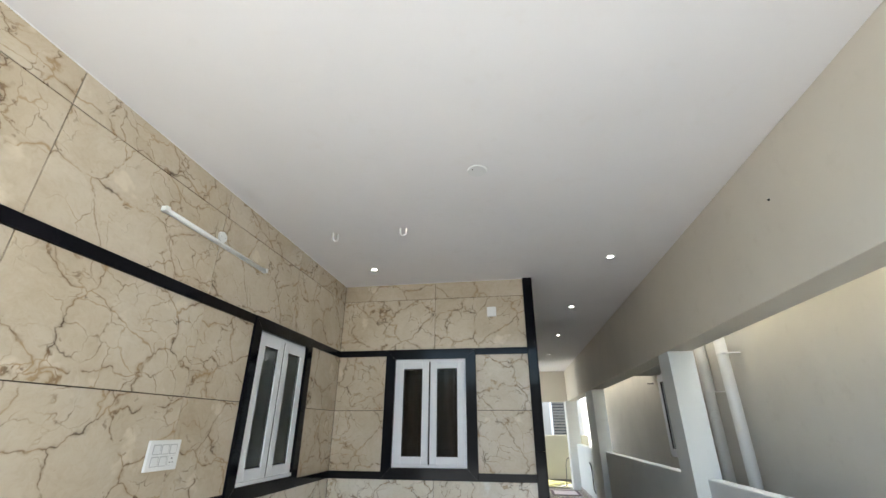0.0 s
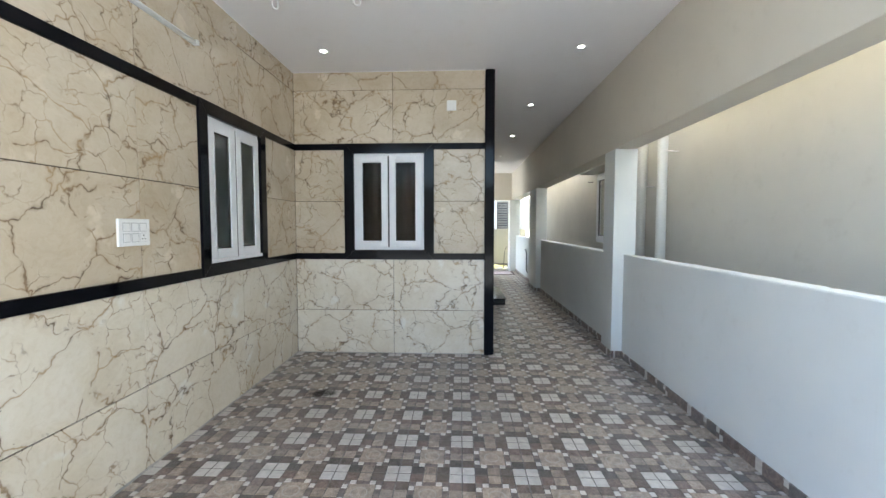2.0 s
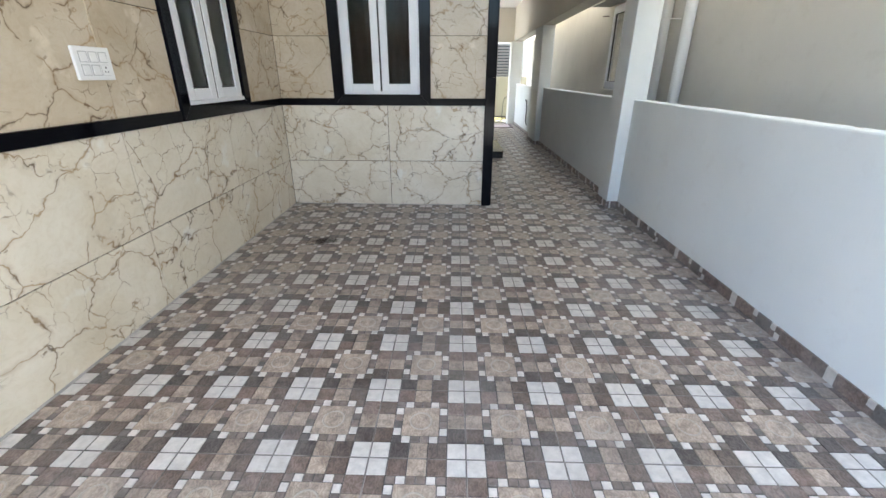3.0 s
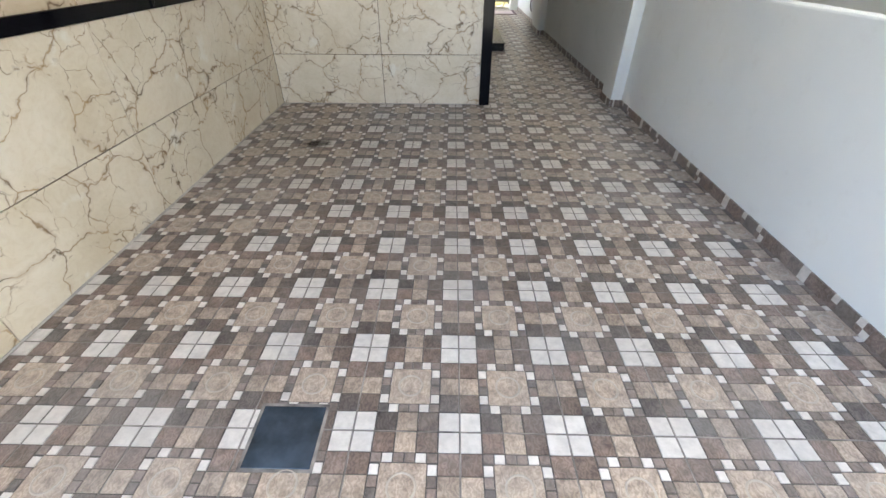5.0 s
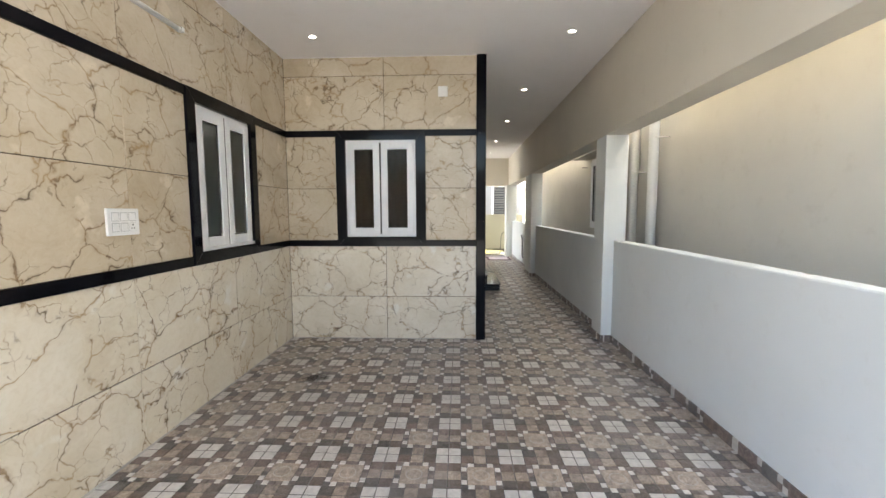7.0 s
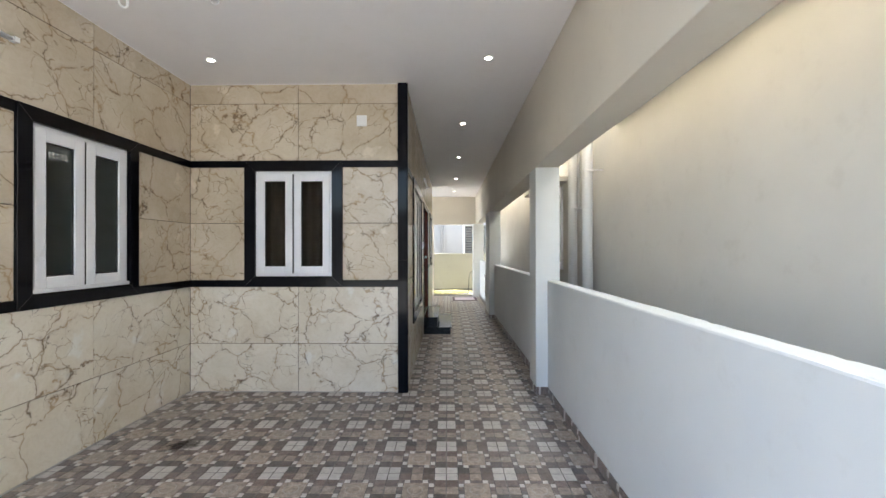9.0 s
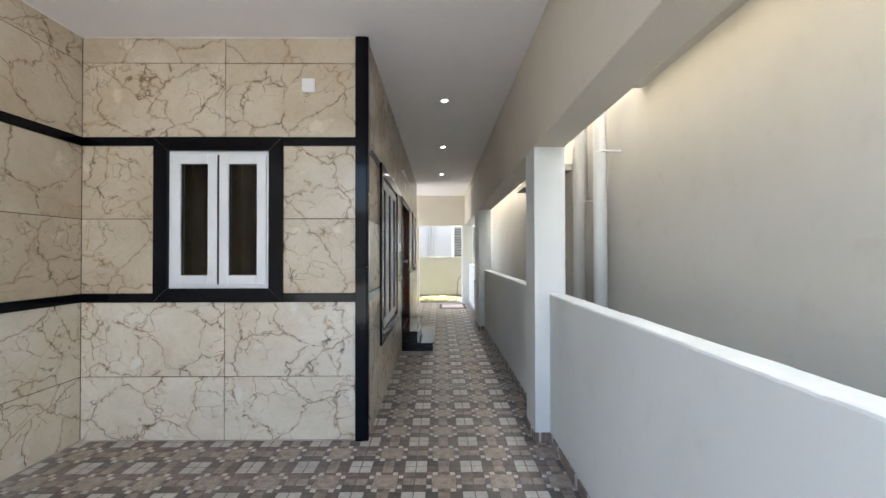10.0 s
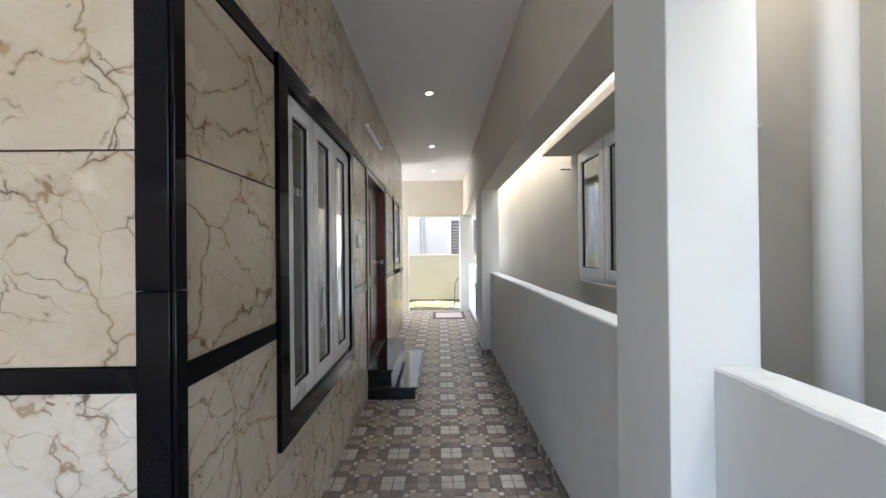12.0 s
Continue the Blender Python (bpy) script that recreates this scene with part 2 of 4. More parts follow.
STEEL = plain("brushed_steel", (0.6, 0.6, 0.6), 0.28, 0.05, metal=1.0)
MORTAR = plain("grey_grout", (0.115, 0.105, 0.095), 0.9, 0.2, 2.0, 120.0, 0.3)
TILE_GROUT = plain("brown_joint_filler", (0.075, 0.055, 0.038), 0.9, 0.15)
PALE = stone_cell("pale_stone_cell", (0.69, 0.655, 0.605), 0.07, dirty=0.38)
RING = stone_cell("pale_tan_ring", (0.515, 0.45, 0.375), 0.1, dirty=0.4)
DARK = stone_cell("dark_brown_stone_cell", (0.190, 0.146, 0.122), 0.34, carve=0.42)
TAN = stone_cell("tan_stone_cell", (0.40, 0.328, 0.262), 0.17, carve=0.35)
GREYISH = stone_cell("grey_stone_cell", (0.215, 0.178, 0.154), 0.24, carve=0.2)
JOINT = plain("pale_dusty_joint_filler", (0.21, 0.192, 0.172), 0.9, 0.75, 9.0, 60.0, 0.3)
FOOT_LINE = plain("pale_cement_line", (0.42, 0.40, 0.37), 0.9, 0.3, 5.0, 60.0, 0.3)
COVER = plain("blue_black_slab", (0.026, 0.040, 0.056), 0.17, 0.75, 7.0, 60.0, 0.2)
CONCRETE = plain("yard_concrete", (0.26, 0.255, 0.24), 0.85, 0.15, 1.2, 40.0, 0.4)
# ground colour darkened to hold down the sun's glare in the rear yard
DIMMED_CEMENT = plain("dimmed_yard_cement", (0.125, 0.12, 0.105), 0.8, 0.35, 2.5, 40.0, 0.4)
MAHOGANY = wood("mahogany_veneer", (0.06, 0.010, 0.006), (0.15, 0.026, 0.014), 0.22)
CURTAIN = plain("brown_curtain_cloth", (0.055, 0.038, 0.027), 0.9, 0.15, 5.0, 200.0, 0.2)
SHEER = plain("white_curtain_cloth", (0.7, 0.7, 0.68), 0.9, 0.06, 5.0, 200.0, 0.2)
HOSE = plain("yellow_green_hose", (0.50, 0.46, 0.18), 0.45, 0.15)
HOSE_DARK = plain("dark_grey_hose", (0.07, 0.07, 0.07), 0.5, 0.15)
MAT_PALE = plain("pale_pink_mat", (0.68, 0.60, 0.60), 0.9, 0.08, 6.0, 160.0, 0.5)
MAT_EDGE = plain("plum_mat_edge", (0.16, 0.11, 0.12), 0.9, 0.1, 6.0, 160.0, 0.5)
LAMP_GLOW = glow("warm_led_glow", (1.0, 0.93, 0.82), 8.0)


# ---------------------------------------------------------------- mesh helpers
def add_box(bm, x0, x1, y0, y1, z0, z1, mat=0):
    vs = [bm.verts.new((x, y, z)) for x in (x0, x1) for y in (y0, y1) for z in (z0, z1)]
    for q in ((0, 1, 3, 2), (4, 6, 7, 5), (0, 4, 5, 1), (2, 3, 7, 6), (0, 2, 6, 4), (1, 5, 7, 3)):
        bm.faces.new([vs[k] for k in q]).material_index = mat
    return vs


def soften(bm, width, segments=2):
    bmesh.ops.bevel(bm, geom=list(bm.edges), offset=width, segments=segments, affect="EDGES", profile=0.6)


def link(name, bm, mats, parent=None, label="", smooth=False):
    me = bpy.data.meshes.new(name)
    bmesh.ops.recalc_face_normals(bm, faces=list(bm.faces))
    bm.to_mesh(me)
    bm.free()
    for m in mats if isinstance(mats, (list, tuple)) else (mats,):
        me.materials.append(m)
    if smooth:
        for p in me.polygons:
            p.use_smooth = True
    ob = new(name, me)
    ob.parent = parent
    if label:
        ob["label"] = label
    return ob


def part(name, bm, material, parent, label="", smooth=False):
    return link(name, bm, material, parent, label, smooth)


def box_part(name, dims, material, parent, label="", edge=0.0, segments=2):
    bm = bmesh.new()
    add_box(bm, *dims)
    if edge:
        soften(bm, edge, segments)
    return part(name, bm, material, parent, label)


def thing(name, label, category, group="", at=None):
    ob = new(name)
    if at:
        ob.matrix_basis = at
    return tagged(ob, label, category, group)


def setting(ob, label, category):
    return tagged(ob, label, category, "", "structure")


def add_tube(bm, pts, r, sides=10, closed=False):
    pts = [Vector(p) for p in pts]
    rings, up = [], Vector((0.3, 0.2, 0.93))
    for k, p in enumerate(pts):
        a = pts[max(k - 1, 0)] if not closed else pts[k - 1]
        b = pts[min(k + 1, len(pts) - 1)] if not closed else pts[(k + 1) % len(pts)]
        d = (b - a).normalized()
        u = d.cross(up)
        if u.length < 0.1:
            u = d.cross(Vector((1, 0, 0)))
        u.normalize()
        w = d.cross(u)
        rings.append([bm.verts.new(p + r * (math.cos(q) * u + math.sin(q) * w)) for q in (2 * math.pi * s / sides for s in range(sides))])
    last = len(rings) if closed else len(rings) - 1
    for k in range(last):
        a, b = rings[k], rings[(k + 1) % len(rings)]
        for s in range(sides):
            bm.faces.new((a[s], a[(s + 1) % sides], b[(s + 1) % sides], b[s]))
    if not closed:
        bm.faces.new(rings[0][::-1])
        bm.faces.new(rings[-1])


def add_disc(bm, r_top, r_low, z_top, z_low, sides=32, at=(0, 0)):
    top = [bm.verts.new((at[0] + r_top * math.cos(q), at[1] + r_top * math.sin(q), z_top)) for q in (2 * math.pi * s / sides for s in range(sides))]
    low = [bm.verts.new((at[0] + r_low * math.cos(q), at[1] + r_low * math.sin(q), z_low)) for q in (2 * math.pi * s / sides for s in range(sides))]
    for s in range(sides):
        bm.faces.new((top[s], top[(s + 1) % sides], low[(s + 1) % sides], low[s]))
    bm.faces.new(top)
    bm.faces.new(low[::-1])


def cells(span_a, span_b, holes):
    """Rectangles (a0, a1, b0, b1) that fill the span but for the holes."""
    holes = [h for h in holes if h[2] < span_b[1] - 1e-6 and h[3] > span_b[0] + 1e-6]
    cuts = sorted({*span_a, *(v for h in holes for v in h[:2] if span_a[0] < v < span_a[1])})
    out = []
    for a0, a1 in zip(cuts, cuts[1:]):
        free = [span_b]
        for h0, h1, k0, k1 in holes:
            if h0 < a1 - 1e-6 and h1 > a0 + 1e-6:
                free = [p for f0, f1 in free for p in ((f0, min(f1, k0)), (max(f0, k1), f1)) if p[1] - p[0] > 1e-4]
        out += [(a0, a1, *f) for f in free]
    return out


# ---------------------------------------------------------------- plan
XL, YB, XC = -1.815, 4.750, 0.500          # tiled faces: side wall, end wall of the porch, corridor wall
XR, XP, XO = 1.850, 1.970, 2.100           # pillar face, parapet face, outer face of the open side
XN = 2.570                                 # neighbour's wall
H = 3.275                                  # ceiling
FRONT, EDGE = -0.90, -0.25                 # front edge of the tiled floor, front edge of roof and walls
REAR, END = 11.93, 14.03                   # end of the house, beam at the end of the roof
SOFFIT, PARAPET = 2.370, 1.185
BAND_LOW, BAND_TOP = (1.117, 1.187), (2.388, 2.458)
ROWS_Z = [(0.0, 0.515), (0.515, BAND_LOW[0]), (BAND_LOW[1], 1.793), (1.793, BAND_TOP[0]), (BAND_TOP[1], 3.065), (3.065, H)]
WIN_L = (2.960, 3.995, 1.117, 2.458)       # outer edges of the black surrounds
WIN_B = (-1.228, -0.185, 1.117, 2.458)
WIN_C = (5.455, 7.070, 0.600, 2.410)
WIN_R = (10.25, 11.22, 1.200, 2.400)
DOOR = (7.760, 9.300, 0.300, 2.400)
THICK = 0.012                              # wall tiles


def inset(r, d):
    return (r[0] + d, r[1] - d, r[2] + d, r[3] - d)


# ---------------------------------------------------------------- walls, ceiling, ground
bm = bmesh.new()
for a0, a1, b0, b1 in cells((EDGE, YB + 0.2), (-0.05, H), [inset(WIN_L, 0.09)]):
    add_box(bm, XL - 0.21, XL - THICK, a0, a1, b0, b1)
wall_west = setting(link("wall_west", bm, TILE_GROUT), "house wall clad in cream marble-look tiles with black bands", "wall")

bm = bmesh.new()
for a0, a1, b0, b1 in cells((XL - THICK, XC - 0.03), (-0.05, H), [inset(WIN_B, 0.09)]):
    add_box(bm, a0, a1, YB + THICK, YB + 0.21, b0, b1)
wall_north = setting(link("wall_north", bm, TILE_GROUT), "porch end wall clad in cream marble-look tiles with black bands", "wall")

bm = bmesh.new()
for a0, a1, b0, b1 in cells((YB + 0.212, REAR - 0.012), (-0.05, H), [inset(WIN_C, 0.09), inset(WIN_R, 0.06), (DOOR[0] + 0.06, DOOR[1] - 0.06, DOOR[2], DOOR[3] - 0.06)]):
    add_box(bm, XC - 0.21, XC - THICK, a0, a1, b0, b1)
wall_corridor = setting(link("wall_corridor", bm, TILE_GROUT), "corridor wall clad in cream marble-look tiles with black bands", "wall")

bm = bmesh.new()
add_box(bm, -4.4, XC - 0.212, REAR - 0.2, REAR, -0.05, H)
add_box(bm, XC - 0.21, XC, REAR - 0.011, REAR, -0.05, H)
setting(link("wall_rear", bm, WALL_PAINT), "painted rear wall of the house", "wall")

bm = bmesh.new()
add_box(bm, XR, XO, EDGE, END + 0.25, SOFFIT, H)
soften(bm, 0.006)
setting(link("wall_east", bm, WALL_PAINT), "cream painted lintel wall above the open side", "wall")
for k, (y0, y1) in enumerate(((4.695, 5.025), (9.52, 10.38), (13.82, END + 0.25), (EDGE, EDGE + 0.3))):
    bm = bmesh.new()
    add_box(bm, XR if k != 2 else 1.765, XO, y0, y1, -0.05, SOFFIT - 0.002)
    soften(bm, 0.007)
    setting(link("pillar_%d" % (k + 1), bm, PARAPET_PAINT), "white painted square pillar of the open side", "pillar")
for k, (y0, y1) in enumerate(((EDGE + 0.302, 4.693), (5.027, 9.518), (10.382, 13.818))):
    bm = bmesh.new()
    prof = [(XP, -0.05), (XP, PARAPET - 0.012), (XP + 0.004, PARAPET - 0.003), (XP + 0.014, PARAPET), (XO - 0.014, PARAPET), (XO - 0.002, PARAPET - 0.008), (XO - 0.002, -0.05)]
    count = int((y1 - y0) / 0.02)
    loops = []
    for q in range(count + 1):
        y = y0 + (y1 - y0) * q / count
        loops.append([bm.verts.new((x + (0.0035 * noise.noise((y * 5, x * 9, z)) if z > 1 else 0), y, z + (0.004 * noise.noise((y * 4, x * 7, 3)) - 0.010 * max(0.0, noise.noise((y * 13, x * 9, 8)) - 0.2) if z > 1 else 0))) for x, z in prof])
    for a, b in zip(loops, loops[1:]):
        for q in range(len(prof)):
            bm.faces.new((a[q], b[q], b[(q + 1) % len(prof)], a[(q + 1) % len(prof)]))
    bm.faces.new(loops[0])
    bm.faces.new(loops[-1])
    setting(link("parapet_%d" % (k + 1), bm, PARAPET_PAINT), "white painted half-height parapet between the pillars", "parapet")

bm = bmesh.new()
add_box(bm, 0.465, XR - 0.002, END, END + 0.25, 2.360, H)
soften(bm, 0.006)
setting(link("beam", bm, WALL_PAINT), "cream painted beam at the end of the corridor roof", "beam")
bm = bmesh.new()
add_box(bm, 0.12, 0.463, END + 0.01, END + 0.26, -0.05, H)
soften(bm, 0.006)
setting(link("pillar_5", bm, WALL_PAINT), "cream painted pillar at the end of the corridor", "pillar")

bm = bmesh.new()
add_box(bm, XL - 0.21, XO, EDGE, REAR, H, H + 0.14)
# past the beam and leftwards this is unseen overhang, added to cast shade
add_box(bm, -2.6, XO, REAR, END + 1.30, H, H + 0.14)
setting(link("ceiling", bm, CEILING_PAINT), "smooth white painted porch and corridor ceiling", "ceiling")
# unseen upstand, added to keep sun off the lower part of the neighbour's wall
bm = bmesh.new()
add_box(bm, XO - 0.12, XO, EDGE, END + 0.27, H + 0.142, H + 0.50)
setting(link("roof_parapet", bm, WALL_PAINT), "unseen upstand added on the roof edge to block sun", "parapet")
bm = bmesh.new()
add_box(bm, -4.4, XL - 0.212, EDGE, REAR - 0.202, H, H + 0.14)
setting(link("roof", bm, CEILING_PAINT), "concrete roof slab over the rooms", "roof")

# rooms behind the windows
bm = bmesh.new()
add_box(bm, -4.4, -4.2, EDGE, REAR - 0.202, -0.05, H - 0.002)
add_box(bm, -4.198, XL - 0.212, EDGE, EDGE + 0.2, -0.05, H - 0.002)
add_box(bm, -4.198, XL - 0.212, YB + 0.4, YB + 0.5, -0.05, H - 0.002)
add_box(bm, XL + 0.1, XC - 0.215, YB + 2.4, YB + 2.5, -0.05, H - 0.002)
add_box(bm, XL, XL + 0.1, YB + 0.215, REAR - 0.205, -0.05, H - 0.002)
setting(link("wall_rooms", bm, ROOM), "plain inner room walls behind the windows", "wall")

bm = bmesh.new()
add_box(bm, -400, 400, -400, 400, -0.30, -0.025)
setting(link("ground", bm, CONCRETE), "grey concrete ground around the house", "ground")
bm = bmesh.new()
add_box(bm, -1.90, 2.06, FRONT, END + 0.2, -0.024, -0.004)
floor = setting(link("floor", bm, MORTAR), "patterned brown and white stone-look porch floor tiles", "floor")

# added slab, coloured darker so that the sunlit yard doesn't burn out
bm = bmesh.new()
add_box(bm, -6.0, XN - 0.002, END + 0.202, 15.528, -0.024, -0.012)
setting(link("pavement", bm, DIMMED_CEMENT), "added cement slab of the rear yard, darkened against sun glare", "pavement")

# neighbour's wall beside the light gap, yard wall and building beyond
bm = bmesh.new()
for a0, a1, b0, b1 in cells((-3.0, 20.0), (-0.05, 6.2), [(6.25, 7.54, 1.22, 2.42)]):
    add_box(bm, XN, XN + 0.2, a0, a1, b0, b1)
setting(link("wall_neighbour", bm, NEIGHBOUR), "rough beige plastered wall of the next house", "wall")
bm = bmesh.new()
add_box(bm, XN + 1.0, XN + 1.1, 5.6, 8.3, 0.5, 3.2)
add_box(bm, XN + 0.202, XN + 0.998, 5.6, 5.7, 0.5, 3.2)
add_box(bm, XN + 0.202, XN + 0.998, 8.2, 8.3, 0.5, 3.2)
add_box(bm, XN + 0.202, XN + 0.998, 5.702, 8.198, 3.1, 3.2)
add_box(bm, XN + 0.202, XN + 0.998, 5.702, 8.198, 0.5, 0.6)
setting(link("wall_neighbour_room", bm, ROOM), "plain room walls behind the next house's window", "wall")
bm = bmesh.new()
add_box(bm, XN - 0.294, XN, 5.98, 7.72, 2.436, 2.505)
soften(bm, 0.004)
setting(link("window_canopy", bm, NEIGHBOUR), "concrete sunshade slab above the neighbour's window", "canopy")
bm = bmesh.new()
add_box(bm, XN - 0.09, XN, 0.9, 4.38, 2.715, 2.775)
soften(bm, 0.004)
setting(link("ledge", bm, NEIGHBOUR), "thin plastered ledge on the neighbour's wall", "ledge")
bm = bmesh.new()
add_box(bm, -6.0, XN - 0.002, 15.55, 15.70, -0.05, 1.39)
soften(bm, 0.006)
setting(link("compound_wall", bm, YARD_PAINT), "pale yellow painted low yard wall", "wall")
# unseen walls, added to cut low sky light and darken window reflections
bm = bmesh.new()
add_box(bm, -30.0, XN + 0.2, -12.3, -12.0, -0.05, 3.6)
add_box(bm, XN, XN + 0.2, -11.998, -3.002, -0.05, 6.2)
setting(link("wall_opposite", bm, BLOCKER), "unseen dark grey wall added to block sky light from the front", "wall")
bm = bmesh.new()
add_box(bm, -6.0, XN - 0.002, 15.53, 15.548, -0.05, 0.10)
setting(link("baseboard_yard", bm, MORTAR), "dark cement base strip of the yard wall", "baseboard")


# ---------------------------------------------------------------- cladding tiles and black granite
def clad(parent, plane, u_cuts, rows, holes):
    """Wall tiles with open joints; plane 'x' or 'y' with the face's place; u runs along the wall."""
    axis, face = plane
    g = 0.0029
    for z0, z1 in rows:
        for u0, u1 in zip(u_cuts, u_cuts[1:]):
            for a0, a1, b0, b1 in cells((u0, u1), (z0, z1), holes):
                w, h = (a1 - a0) / 2 - g, (b1 - b0) / 2 - g
                if w < 0.01 or h < 0.01:
                    continue
                bm = bmesh.new()
                if axis == "y":
                    add_box(bm, -w, w, 0, THICK - 0.001, -h, h)
                    at = (a0 + w + g, face, b0 + h + g)
                else:
                    add_box(bm, -THICK + 0.001, 0, -w, w, -h, h)
                    at = (face, a0 + w + g, b0 + h + g)
                soften(bm, 0.0011, 1)
                tile = part("wall_tile", bm, PALE_MARBLE if z1 <= BAND_LOW[0] else MARBLE, parent)
                tile.location = at


def trim(name, dims, label="polished black granite band on the tiled wall", edge=0.003):
    bm = bmesh.new()
    add_box(bm, *dims)
    soften(bm, edge)
    return setting(link(name, bm, GRANITE), label, "trim")


PROUD = 0.012
for lo, hi in (BAND_LOW, BAND_TOP):
    trim("trim", (XL - 0.01, XL + PROUD, EDGE, WIN_L[0], lo, hi))
    trim("trim", (XL - 0.01, XL + PROUD, WIN_L[1], YB - PROUD, lo, hi))
    trim("trim", (XL - 0.01, WIN_B[0], YB - PROUD, YB + 0.01, lo, hi))
    trim("trim", (WIN_B[1], 0.403, YB - PROUD, YB + 0.01, lo, hi))
for lo, hi in (BAND_LOW, (2.345, 2.410)):
    trim("trim", (XC - 0.01, XC + 0.008, 4.782, WIN_C[0], lo, hi))
    trim("trim", (XC - 0.01, XC + 0.008, WIN_C[1], DOOR[0], lo, hi))
    trim("trim", (XC - 0.01, XC + 0.008, DOOR[1], WIN_R[0], lo, hi))
    trim("trim", (XC - 0.01, XC + 0.008, WIN_R[1], REAR, lo, hi))
# corner post: a slab on each side of the corner
for z0, z1 in ((0.0, 1.3993), (1.4007, H - 0.001)):
    trim("trim_post", (0.405, 0.498, YB - 0.028, YB + 0.01, z0, z1), "polished black granite corner post", 0.003)
    trim("trim_post", (0.4985, 0.512, YB - 0.022, 4.780, z0, z1), "polished black granite corner post", 0.003)

# line of white ceiling putty along the top of the tiles
for d in ((XL, XL + 0.006, EDGE, YB - 0.007, H - 0.007, H - 0.0005), (XL, 0.404, YB - 0.006, YB, H - 0.007, H - 0.0005)):
    bm = bmesh.new()
    add_box(bm, *d)
    soften(bm, 0.002, 1)
    setting(link("trim_ceiling", bm, CEILING_PAINT), "thin line of white putty between tiles and ceiling", "trim")

for d in ((XL, XL + 0.016, EDGE, YB - 0.017, 0.0005, 0.010), (XL, 0.404, YB - 0.016, YB, 0.0005, 0.007)):
    bm = bmesh.new()
    add_box(bm, *d)
    soften(bm, 0.004, 1)
    setting(link("trim_floor", bm, FOOT_LINE), "thin line of pale cement where tiles meet the floor", "trim")

LEFT_CUTS = [EDGE, 0.020, 1.202, 2.385, 3.548, YB]
clad(wall_west, ("x", XL), LEFT_CUTS, ROWS_Z, [WIN_L])
clad(wall_north, ("y", YB), [XL, -0.657, 0.404], ROWS_Z, [WIN_B])
COR_ROWS = [(0.0, 0.515), (0.515, BAND_LOW[0]), (BAND_LOW[1], 1.79), (1.79, 2.345), (2.410, 3.065), (3.065, H)]
clad(wall_corridor, ("x", XC), [4.782, 5.95, 7.13, 8.31, 9.49, 10.67, REAR], COR_ROWS, [WIN_C, WIN_R, DOOR])


# ---------------------------------------------------------------- windows and door
def ring(bm, r, width, y0, y1):
    """A rectangular frame in the x-z plane."""
    x0, x1, z0, z1 = r
    add_box(bm, x0, x0 + width, y0, y1, z0, z1)
    add_box(bm, x1 - width, x1, y0, y1, z0, z1)
    add_box(bm, x0 + width, x1 - width, y0, y1, z0, z0 + width)
    add_box(bm, x0 + width, x1 - width, y0, y1, z1 - width, z1)


